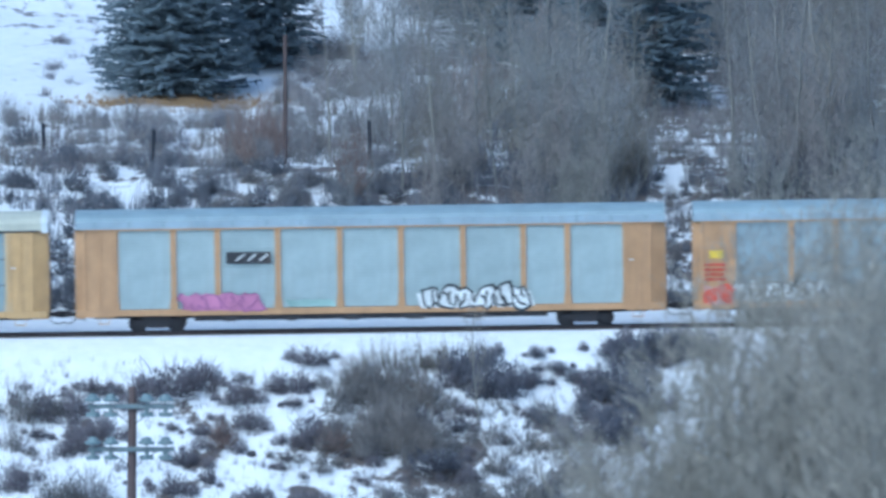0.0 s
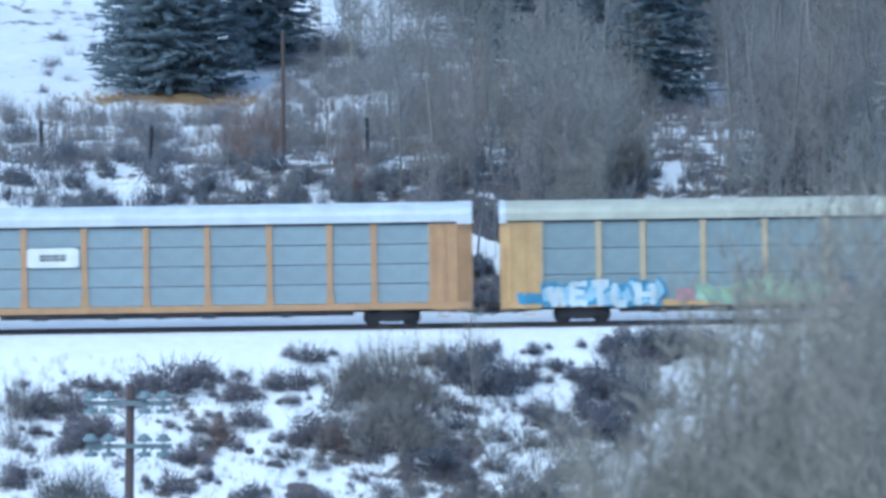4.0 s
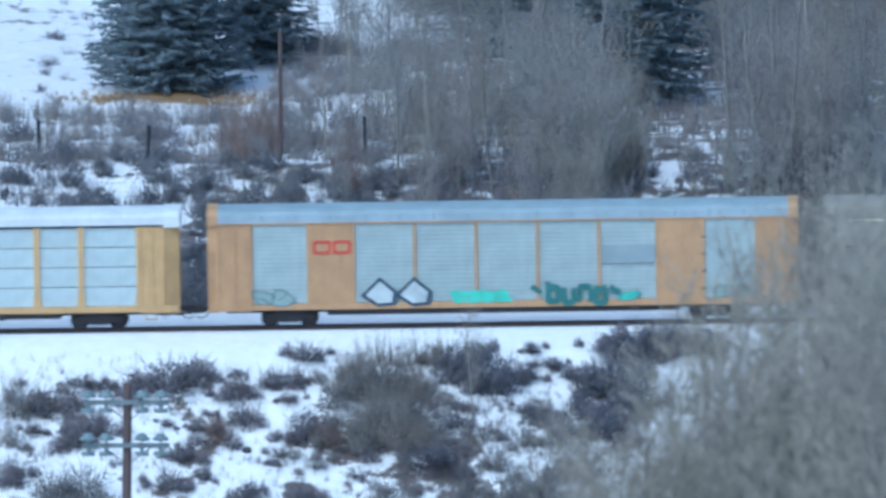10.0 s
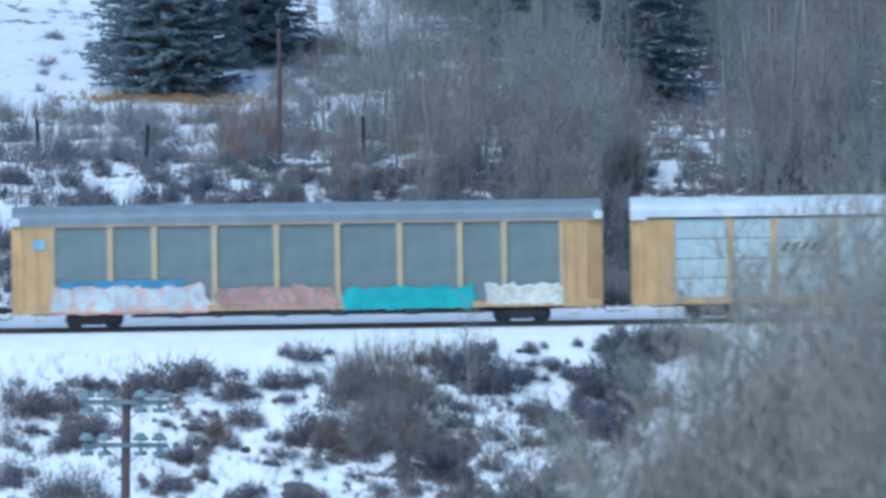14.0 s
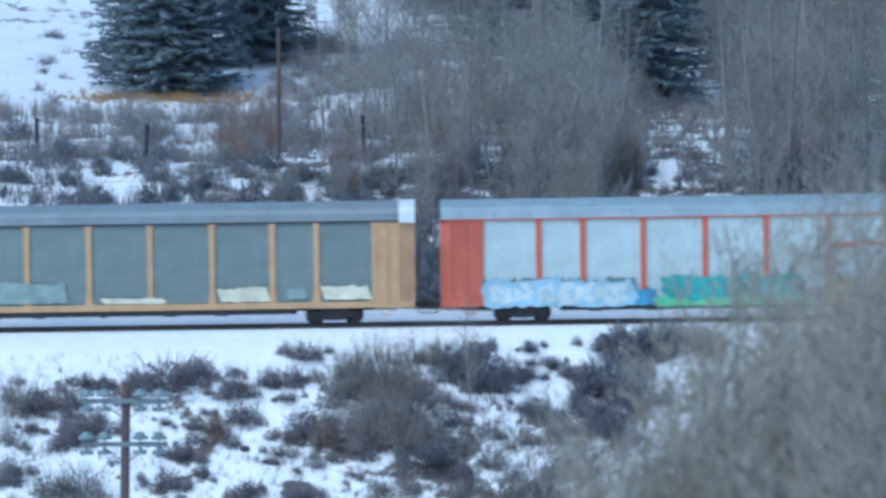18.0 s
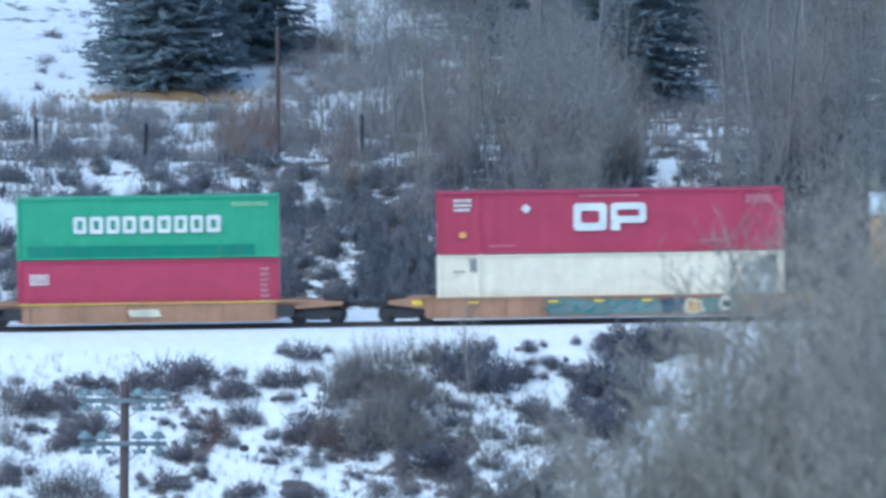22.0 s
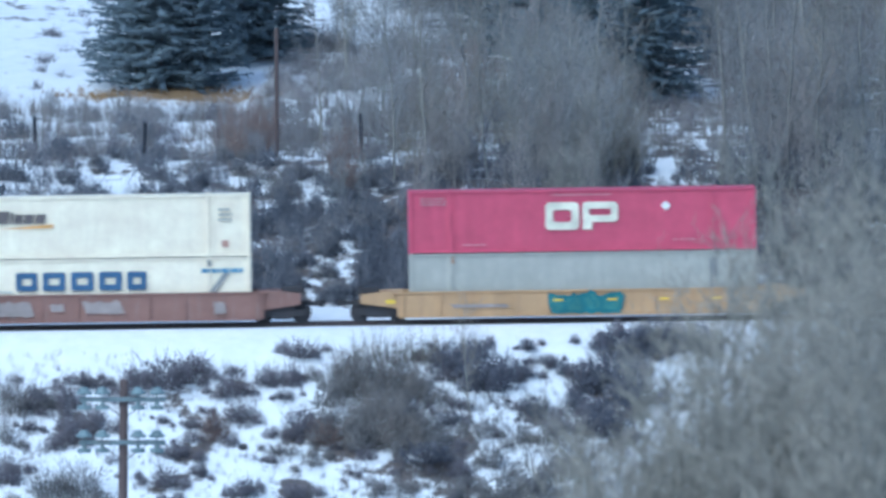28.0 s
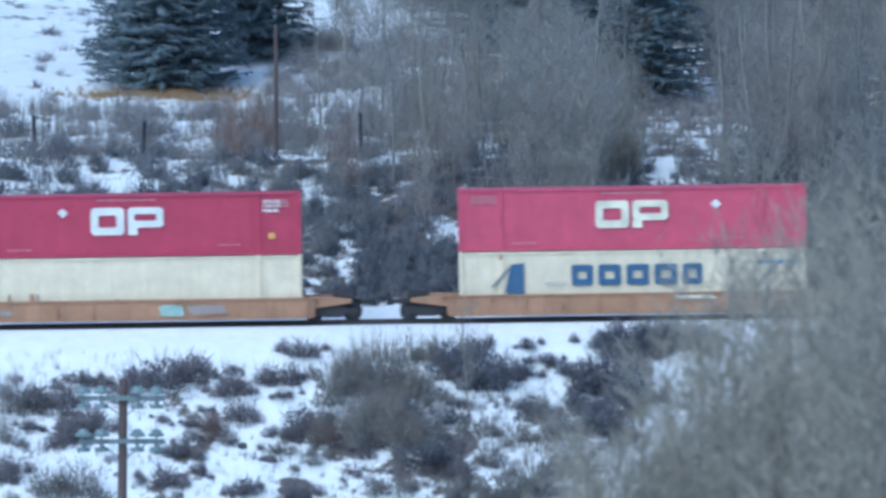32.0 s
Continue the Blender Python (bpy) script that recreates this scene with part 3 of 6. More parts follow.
def written(car, text, x, z, size, mat, label, y=-1.52, shear=0.0):
    cu = bpy.data.curves.new("lettering", "FONT")
    cu.body, cu.size, cu.extrude, cu.offset, cu.shear, cu.align_x = text, size, 0.003, size * 0.035, shear, "CENTER"
    tmp = bpy.data.objects.new("lettering", cu)
    me = bpy.data.meshes.new_from_object(tmp)
    bpy.data.objects.remove(tmp)
    me.materials.clear()
    me.materials.append(mat)
    ob = part("lettering", me, mat, car, label)
    ob.location, ob.rotation_euler = (x, y, z), (math.pi / 2, 0, 0)
    return ob


# ---- autoracks ----
HALF = 13.75
BAYS = [-11.85, -9.15, -7.10, -4.30, -1.42, 1.42, 4.30, 7.10, 9.15, 11.85]
EAVE, SILL = 4.83, 1.08


def autorack_base(label, frame_mat, roof_mat, caps=None, rows=4, roof_lip=None):
    upper = {ROOF_GREY: ROOF_TEAL, ROOF_WHITE: ROOF_GREY}.get(roof_mat, roof_mat) if not (caps and roof_mat is ROOF_WHITE) else roof_mat
    car = thing("autorack_railcar", label, "railcar", "autorack cars of the train")
    boxes("side_sill", frame_mat, car, [(-HALF + 0.1, HALF - 0.1, s * 1.44 - 0.05, s * 1.44 + 0.05, 0.78, SILL) for s in (-1, 1)], bevel=0.01)
    boxes("lower_sill", IRON, car, [(-8.2, 8.2, -1.30, -1.18, 0.52, 0.80), (-8.2, 8.2, 1.18, 1.30, 0.52, 0.80), (-12.9, 12.9, -0.25, 0.25, 0.62, 0.95)], "dark under-sill")
    boxes("deck", IRON, car, [(-HALF + 0.1, HALF - 0.1, -1.38, 1.38, 0.97, 1.05)])
    bm = bmesh.new()
    prof = [(-1.5, EAVE), (-1.5, 5.18), (-1.36, 5.36), (-0.85, 5.58), (0, 5.70), (0.85, 5.58), (1.36, 5.36), (1.5, 5.18), (1.5, EAVE), (1.42, EAVE), (-1.42, EAVE)]
    prism(bm, prof, -HALF + 0.05, HALF - 0.05, "x")
    roof = part("roof", bm, upper, car)
    if upper is not roof_mat:
        boxes("roof_fascia", roof_mat, car, [(-HALF + 0.05, HALF - 0.05, s * 1.506 - 0.006, s * 1.506 + 0.006, EAVE, 5.17) for s in (-1, 1)], "paler fascia under the roof edge")
    bm = bmesh.new()
    pr = [(-1.518, EAVE + 0.06), (-1.518, 5.19), (-1.365, 5.37), (-0.853, 5.588), (0, 5.709), (0, 5.69), (-0.84, 5.56), (-1.35, 5.34), (-1.49, 5.17), (-1.49, EAVE + 0.06)]
    prism(bm, pr, -0.05, 0.05, "x")
    seam = finish("roof_seam", bm, upper)
    for i in range(17):
        part("roof_seam", seam, upper, roof).location.x = -12.8 + i * 1.6
    boxes("roof_lip", roof_lip or IRON, car, [(-HALF + 0.4, HALF - 0.4, s * 1.5 - 0.025, s * 1.5 + 0.025, EAVE - 0.07, EAVE) for s in (-1, 1)])
    if caps:
        for s in (-1, 1):
            bm = bmesh.new()
            prism(bm, [(-1.53, EAVE - 0.12), (-1.53, 5.20), (-1.38, 5.39), (-0.86, 5.61), (0, 5.73), (0.86, 5.61), (1.38, 5.39), (1.53, 5.20), (1.53, EAVE - 0.12)], s * (HALF - (0.3 if roof_mat is ROOF_CREAM else 0.75)), s * HALF, "x")
            part("roof_end_cap", bm, caps, car, "white roof corner cap")
    for s in (-1, 1):
        truck(car, s * 9.95)
    couplers(car, HALF - 0.1)
    return car


def end_bay(car, s, mat, length=1.9, door_label=""):
    """The closed bay at a car end: side sheet, tapering corner and the folding end door."""
    a, b = HALF - length, HALF - (0.72 if s > 0 else 0.46)
    for y in (-1, 1):
        lo, hi = min(s * a, s * b), max(s * a, s * b)
        e = boxes("end_panel", mat, car, [(lo, hi, min(y * 1.40, y * 1.47), max(y * 1.40, y * 1.47), 0.74, EAVE - 0.08)])
        for x in (a + 0.05, (a + b) / 2, b - 0.05):
            boxes("panel_rib", mat, e, [(s * x - 0.05, s * x + 0.05, min(y * 1.47, y * 1.52), max(y * 1.47, y * 1.52), 1.0, EAVE - 0.08)])
        boxes("panel_foot", mat, e, [(lo, hi, min(y * 1.47, y * 1.51), max(y * 1.47, y * 1.51), 0.74, 1.0)])
        bm = bmesh.new()
        ch = [(s * b, y * 1.44), (s * (HALF - 0.02), y * 1.18), (s * (HALF - 0.02), y * 1.12), (s * b, y * 1.38)]
        prism(bm, ch, 0.70, EAVE - 0.05, "z")
        part("corner_panel", bm, mat, car)
        bm = bmesh.new()
        for i in range(7):
            disc(bm, s * (b + 0.24), y * 1.40, 1.0 + i * 0.42, 0.014, 0.18, "x", 6)
        for q in (0.06, 0.42):
            box(bm, s * (b + q) - 0.015, s * (b + q) + 0.015, y * 1.385 - 0.015, y * 1.385 + 0.015, 0.80, 3.75)
        part("ladder", bm, mat, car)
    for y0, y1 in ((-1.12, -0.02), (0.02, 1.12)):
        bm = bmesh.new()
        box(bm, min(s * (HALF - 0.10), s * (HALF - 0.04)), max(s * (HALF - 0.10), s * (HALF - 0.04)), y0, y1, 1.05, EAVE - 0.08)
        for k in range(6):
            z = 1.3 + k * 0.62
            box(bm, min(s * (HALF - 0.05), s * (HALF - 0.015)), max(s * (HALF - 0.05), s * (HALF - 0.015)), y0 + 0.06, y1 - 0.06, z, z + 0.08)
        part("end_door", bm, mat, car, door_label)


def autorack(label, frame_mat, panel_mat, roof_mat, post_mat=None, end_mat=None, caps=None, rows=4, flare=True, seam=None):
    post_mat, end_mat = post_mat or frame_mat, end_mat or frame_mat
    car = autorack_base(label, frame_mat, roof_mat, caps, rows, frame_mat if not caps else None)
    for s in (-1, 1):
        end_bay(car, s, end_mat)
    bm = bmesh.new()
    out = [(-0.18, EAVE - 0.05), (0.18, EAVE - 0.05), (0.125, EAVE - 0.26), (0.125, 1.75), (0.20 if flare else 0.13, SILL), (-0.20 if flare else -0.13, SILL), (-0.125, 1.75), (-0.125, EAVE - 0.26)]
    prism(bm, out, -0.05, 0.05, "y")
    post = finish("post", bm, post_mat, 0.008)
    for x in BAYS:
        for y in (-1.45, 1.45):
            p = part("post", post, post_mat, car)
            p.location = (x, y, 0)
    h = (EAVE - 0.09 - SILL) / rows
    cache = {}
    for a, b in zip(BAYS, BAYS[1:]):
        w = round(b - a - 0.16, 3)
        if w not in cache:
            cache[w] = ribbed_panel("screen_panel", w, h - (0.035 if rows > 1 else 0.0), panel_mat, 24 // rows)
        for r in range(rows):
            for y in (-1, 1):
                p = part("screen_panel", cache[w], panel_mat, car)
                p.location = ((a + b) / 2, y * 1.40, SILL + r * h + 0.01)
                if y > 0:
                    p.rotation_euler.z = math.pi
    boxes("inner_lining", seam or IRON, car, [(-11.9, 11.9, y * 1.345 - 0.012, y * 1.345 + 0.012, SILL, EAVE - 0.02) for y in (-1, 1)], "dark inner lining behind the panels")
    # sill brackets and small steps
    rng = random.Random(label)
    for x in BAYS:
        boxes("sill_bracket", frame_mat, car, [(x - 0.12, x + 0.12, -1.505, -1.47, 0.80, 0.98)])
    for s in (-1, 1):
        bm = bmesh.new()
        box(bm, s * 12.4 - 0.25, s * 12.4 + 0.25, -1.50, -1.35, 0.42, 0.46)
        for q in (-0.24, 0.24):
            box(bm, s * 12.4 + q - 0.015, s * 12.4 + q + 0.015, -1.50, -1.47, 0.44, 0.80)
        part("step_iron", bm, frame_mat, car)
    for i in range(5):
        x = -6.5 + i * 2.8 + rng.uniform(-0.8, 0.8)
        boxes("brake_gear", IRON, car, [(x, x + rng.uniform(0.3, 0.9), -1.44, -1.32, 0.48, 0.74)])
    return car


def dashes(car, x0, x1, z0, z1, rows, mat, seed, label="unreadable lettering bars", y=-1.515):
    rng, bm = random.Random(seed), bmesh.new()
    h = (z1 - z0) / rows
    for r in range(rows):
        x = x0
        while x < x1 - 0.04:
            w = min(rng.uniform(0.08, 0.3), x1 - x)
            box(bm, x, x + w, y, y + 0.004, z0 + r * h + 0.2 * h, z0 + r * h + 0.8 * h)
            x += w + 0.05
    return tagged(part("stencil", bm, mat, car, label), kind="stuff")


def reflectors(car, xs, z, y=-1.52, wide=0.17, tall=0.045):
    for x in xs:
        patch(car, "reflector", x - wide, x + wide, z - tall, z + tall, INK_YELLOW, "yellow reflective strip", y)


TRAIN = []          # (thing, distance along the line at the start)


def car_a0():
    car = autorack("orange autorack with blue-grey panels and white graffiti", ORANGE, SILVER_BLUE, ROOF_GREY, rows=1)
    patch(car, "placard", -12.95, -12.3, 3.1, 3.45, INK_YELLOW, "yellow placard", -1.525)
    dashes(car, -13.2, -12.2, 2.0, 2.9, 4, INK_RED, 3, y=-1.525)
    graffiti(car, -11.9, -6.6, 1.0, 2.05, "white", "black", "white", 7, 31)
    graffiti(car, -13.3, -11.8, 0.9, 1.9, None, "scarlet", "salmon", 2, 32, -1.526)
    return car, 25.18


def car_a1():
    car = autorack("yellow autorack with pale panels, pink and white graffiti", ORANGE, SILVER, ROOF_GREY, rows=1)
    patch(car, "emblem_ground", -6.7, -4.6, 3.15, 3.70, INK_BLACK, "dark company emblem", corner=0.05)
    bm = bmesh.new()
    for x in (-6.3, -5.75, -5.2):
        prism(bm, [(x, 3.28), (x + 0.12, 3.28), (x + 0.5, 3.6), (x + 0.38, 3.6)], -1.522, -1.516, "y")
    part("emblem_stripe", bm, INK_WHITE, car, "white emblem stripes")
    graffiti(car, -8.9, -5.0, 0.95, 1.85, "pink", "purple", "pink", 4, 11, weight=0.16)
    graffiti(car, 2.3, 7.4, 0.80, 2.1, "white", "black", None, 6, 12, weight=0.24)
    graffiti(car, 2.1, 7.6, 0.95, 1.75, None, None, "white", 0, 13)
    graffiti(car, -4.0, -1.6, 1.1, 1.5, None, None, "faint", 0, 14)
    dashes(car, 12.0, 12.3, 3.05, 3.15, 1, INK_WHITE, 5, y=-1.53)
    return car, -3.52


def car_a2():
    car = autorack("yellow autorack with cream roof and blue lettered graffiti", YELLOW, SILVER_TEAL, ROOF_CREAM, BUFF, YELLOW, ROOF_WHITE, 3)
    patch(car, "sign_board", 4.45, 6.85, 2.85, 3.75, INK_WHITE, "white company sign")
    patch(car, "sign_stripe", 4.50, 6.80, 3.22, 3.48, INK_RED, "red sign stripe", -1.522)
    dashes(car, 4.7, 6.6, 3.0, 3.15, 1, INK_BLACK, 8, y=-1.522)
    graffiti(car, -12.0, -6.2, 0.75, 2.05, "sky", "blue", "blue", 6, 21)
    sprayed_letters(car, ("zig", "comb", "cross", "foot", "gate"), -11.6, -6.5, 0.92, 1.85, SPRAY["frost"], 28, 0.3)
    graffiti(car, -13.0, -11.7, 0.9, 1.5, None, None, "blue", 0, 22, -1.53)
    graffiti(car, -5.6, -4.4, 0.95, 1.65, None, None, "rose", 0, 23)
    graffiti(car, -4.7, 1.6, 0.85, 1.75, "lime", "faint", None, 6, 24)
    sprayed_letters(car, ("peak", "arch", "stem_loop", "cup", "vee"), -3.2, 1.0, 1.15, 1.85, SPRAY["lime"], 30, 0.24, lean=0.15)
    graffiti(car, -3.9, 0.6, 0.9, 1.7, None, None, "lime", 0, 25)
    graffiti(car, 1.3, 2.7, 0.75, 1.9, None, None, "rose", 0, 26)
    graffiti(car, 2.4, 8.8, 0.80, 2.3, None, None, "royal", 0, 27)
    graffiti(car, 3.1, 8.3, 0.72, 0.98, None, None, "frost", 0, 29, -1.52)
    written(car, "KYZS", 5.5, 0.92, 1.75, SPRAY["mist"], "frosty white sprayed letters", -1.524).scale.x = 1.28
    dashes(car, 12.0, 12.3, 3.05, 3.15, 1, INK_WHITE, 5, y=-1.53)
    reflectors(car, [-7.2, -4.8, 4.9], 0.93)
    return car, -32.22


def car_a3():
    car = autorack("orange autorack with white roof and clean blue-grey panels", ORANGE, SILVER_BLUE, ROOF_WHITE, ORANGE, ORANGE, ROOF_WHITE, 4)
    patch(car, "sign_board", -6.95, -4.55, 2.95, 3.85, INK_WHITE, "white company sign", corner=0.1)
    blocks(car, "sign_emblem", -6.35, -5.1, 3.25, 3.55, [1, 1, 1, 1], INK_BLACK, "dark emblem bars", -1.522)
    return car, -60.96


def car_a4():
    """A fully closed taupe car: narrow panels, two rows of vent slots."""
    car = autorack_base("taupe brown closed autorack with green and cream graffiti", TAUPE, TAUPE, None, roof_lip=TAUPE)
    w = 2 * (HALF - 0.05) / 24
    bm = bmesh.new()
    prism(bm, [(-0.5 * w, 0), (-0.5 * w + 0.04, -0.03), (0.5 * w - 0.04, -0.03), (0.5 * w, 0), (0.5 * w, 0.03), (-0.5 * w, 0.03)], 0.78, EAVE - 0.08, "z")
    me = finish("side_panel", bm, TAUPE)
    for i in range(24):
        for y in (-1, 1):
            p = part("side_panel", me, TAUPE, car)
            p.location = (-HALF + 0.05 + (i + 0.5) * w, y * 1.46, 0)
            if y > 0:
                p.rotation_euler.z = math.pi
    bm = bmesh.new()
    box(bm, -0.36, 0.36, -0.02, 0.02, -0.16, 0.16)
    slot = finish("vent_slot", bm, TAUPE_DARK, 0.008)
    for i in range(1, 23):
        for z in (3.35,):
            p = part("vent_slot", slot, TAUPE_DARK, car)
            p.location = (-HALF + 0.05 + (i + 0.5) * w, -1.485, z)
    bm = bmesh.new()
    box(bm, -0.36, 0.36, -0.01, 0.01, -0.05, 0.05)
    low_slot = finish("low_slot", bm, TAUPE_DARK)
    for i in range(1, 23):
        part("low_slot", low_slot, TAUPE_DARK, car).location = (-HALF + 0.05 + (i + 0.5) * w, -1.49, 2.67)
    boxes("light_rail", BOX_WHITE, car, [(-HALF + 1.1, HALF - 1.1, -1.545, -1.47, 4.55, 4.62)], "pale grey rail along the side")
    boxes("end_door", TAUPE, car, [(s * (HALF - 0.06) - 0.04, s * (HALF - 0.06) + 0.04, -1.40, 1.40, 1.0, EAVE) for s in (-1, 1)])
    graffiti(car, -12.9, -6.6, 0.70, 1.95, "dark_green", "slate", "slate", 9, 41, weight=0.3)
    for i in range(7):
        bm = bmesh.new()
        stroke(bm, (-12.6 + 0.8 * i, 1.05 + 0.08 * (i % 3)), (-11.4 + 0.8 * i, 1.5 + 0.06 * (i % 4)), 0.07, -1.545, 0.12 * (-1) ** i)
        part("graffiti_slash", bm, SPRAY["lichen"], car, "pale green sprayed streak")
    graffiti(car, -12.5, -7.4, 1.55, 2.0, None, None, "lichen", 0, 46, -1.512)
    reflectors(car, [-11.9, -9.6, -7.3], 0.82, -1.535)
    graffiti(car, -6.2, -3.35, 0.66, 1.75, None, None, "green", 0, 42)
    graffiti(car, -3.3, -1.75, 0.80, 1.85, None, None, "white", 0, 43)
    graffiti(car, 1.4, 7.9, 0.60, 2.2, None, None, "ash", 0, 47, -1.513)
    sprayed_letters(car, ("arch", "cross", "peak", "vee", "comb"), 1.6, 7.7, 0.85, 2.0, SPRAY["soot"], 48, 0.46, -1.522, 0.08)
    sprayed_letters(car, ("arch", "cross", "peak", "vee", "comb"), 1.5, 7.6, 0.85, 2.0, SPRAY["chalk"], 48, 0.34, lean=0.08)
    graffiti(car, 9.5, 11.2, 1.2, 1.7, "cream", "faint", None, 3, 45)
    dashes(car, -12.8, -11.6, 3.05, 3.45, 2, INK_BLACK, 9)
    dashes(car, 12.2, 12.5, 1.0, 2.2, 6, INK_WHITE, 10)
    return car, -89.73


def car_a5():
    """Orange car with wide solid bays and doors in pale ribbed sheet."""
    car = autorack_base("orange autorack with pale ribbed doors and green graffiti", ORANGE, ROOF_GREY, None, roof_lip=ORANGE)
    for s in (-1, 1):
        bm = bmesh.new()
        prism(bm, [(-1.52, EAVE - 0.1), (-1.52, 5.20), (-1.38, 5.39), (-0.86, 5.61), (0, 5.73), (0.86, 5.61), (1.38, 5.39), (1.52, 5.20), (1.52, EAVE - 0.1)], s * (HALF - 0.5), s * (HALF - 0.02), "x")
        part("roof_end_cap", bm, ORANGE, car)
        end_bay(car, s, ORANGE, 2.05)
    bays = [(-11.7, -9.05, 1), (-9.05, -6.95, 0), (-6.95, -4.1, 1), (-4.1, -1.25, 1), (-1.25, 1.6, 1), (1.6, 4.45, 1), (4.45, 7.15, 1), (7.15, 9.3, 0), (9.3, 11.85, 1)]
    h = EAVE - 0.09 - SILL
    cache = {}
    for a, b, ribbed in bays:
        for y in (-1, 1):
            if ribbed:
                w = round(b - a - 0.10, 2)
                if w not in cache:
                    cache[w] = ribbed_panel("ribbed_door", w, h, SILVER, 18, 0.006)
                p = part("ribbed_door", cache[w], SILVER, car)
                p.location = ((a + b) / 2, y * 1.42, SILL + 0.01)
                if y > 0:
                    p.rotation_euler.z = math.pi
            else:
                p = boxes("solid_bay", ORANGE, car, [(a + 0.02, b - 0.02, y * 1.45 - 0.04, y * 1.45 + 0.04, SILL, EAVE - 0.08)])
    for x in (-11.7, -9.05, -6.95, -4.1, -1.25, 1.6, 4.45, 7.15, 9.3, 11.85):
        boxes("post", ORANGE, car, [(x - 0.07, x + 0.07, -1.50, -1.43, SILL, EAVE - 0.07)], bevel=0.01)
    bm = bmesh.new()
    for i in range(4):
        box(bm, 9.2, 9.42, -1.53, -1.49, 1.5 + i * 0.8, 1.56 + i * 0.8)
    part("door_hinge", bm, IRON, car)
    patch(car, "repainted_patch", 4.6, 7.05, 2.75, 3.6, SILVER_BLUE, "blue-grey repainted patch")
    # company emblem: a ring block and a slanted block
    bm = bmesh.new()
    framed(bm, -8.85, -7.98, 3.35, 4.0, 0.15, -1.515, 0.1)
    framed(bm, -7.92, -7.05, 3.35, 4.0, 0.15, -1.515, 0.1)
    part("emblem", bm, INK_RED, car, "red company emblem shape")
    graffiti(car, -11.6, -9.9, 0.95, 1.7, "lichen", "slate", None, 2, 51)
    graffiti(car, -6.7, -3.1, 0.85, 2.15, None, None, None, 0, 52)
    bm, bm2 = bmesh.new(), bmesh.new()
    for i, x in enumerate((-5.75, -4.15)):
        out = [(x - 0.9, 1.40), (x, 2.25), (x + 0.85, 1.55), (x + 0.75, 0.95), (x - 0.1, 0.88)]
        prism(bm, out, -1.52, -1.516, "y")
        prism(bm2, [(x + (a - x) * 0.74, 1.5 + (b - 1.5) * 0.76) for a, b in out], -1.528, -1.522, "y")
    part("graffiti_outline", bm, SPRAY["navy"], car, "dark sprayed outline")
    part("graffiti_fill", bm2, SPRAY["frost"], car, "white sprayed diamonds")
    graffiti(car, -2.5, 0.4, 0.98, 1.65, None, None, "mint", 0, 54)
    sprayed_letters(car, ("tick", "stem_loop", "cup", "arch", "loop", "tick"), 1.2, 5.6, 0.98, 1.62, SPRAY["dark_green"], 55, 0.27)
    graffiti(car, 5.3, 6.3, 0.98, 1.5, "mint", "sea_green", None, 1, 56, weight=0.25)
    graffiti(car, 9.8, 11.5, 0.95, 1.7, "lichen", "slate", None, 2, 57)
    return car, -118.41


def car_a6():
    car = autorack("yellow autorack with bright white panels and black emblem", YELLOW, SILVER_BRIGHT, ROOF_WHITE, YELLOW, YELLOW, ROOF_WHITE, 4)
    bm = bmesh.new()
    for i in range(4):
        prism(bm, [(-6.85 + i * 0.45, 3.2), (-6.6 + i * 0.45, 3.2), (-6.35 + i * 0.45, 3.62), (-6.5 + i * 0.45, 3.62)], -1.515, -1.511, "y")
    prism(bm, [(-5.4, 3.62), (-4.6, 3.62), (-4.6, 3.25), (-4.95, 3.2), (-5.1, 3.42)], -1.515, -1.511, "y")
    part("emblem", bm, INK_BLACK, car, "black striped company emblem")
    dashes(car, -11.5, -11.35, 1.2, 1.5, 2, INK_BLACK, 4)
    return car, -147.17


def car_a7():
    car = autorack("yellow autorack with dull grey panels and turquoise graffiti", TAN, SILVER_DULL, ROOF_DARK, BUFF, YELLOW, None, 1)
    for s in (-1, 1):
        boxes("roof_corner", ROOF_WHITE, car, [(s * (HALF - 0.22) - 0.2, s * (HALF - 0.22) + 0.2, -1.53, -1.40, EAVE, 5.2)])
    patch(car, "notice", -12.75, -12.15, 3.75, 4.2, SPRAY["sky"], "pale blue notice", -1.53)
    graffiti(car, -12.0, -4.6, 0.65, 1.5, None, None, "salmon", 0, 76, -1.513)
    graffiti(car, -12.0, -4.6, 0.75, 2.05, "frost", "salmon_pale", "salmon_pale", 7, 71, weight=0.2)
    graffiti(car, -11.6, -5.6, 1.75, 2.3, None, None, "blue", 0, 72, -1.512)
    graffiti(car, -4.2, 1.3, 0.85, 1.95, "salmon", "ash", "salmon", 6, 73)
    graffiti(car, 1.7, 7.7, 0.70, 1.85, "teal", "teal", "teal", 6, 74)
    graffiti(car, 8.3, 11.9, 0.85, 1.95, "cream", "white", "cream", 5, 75)
    return car, -175.96


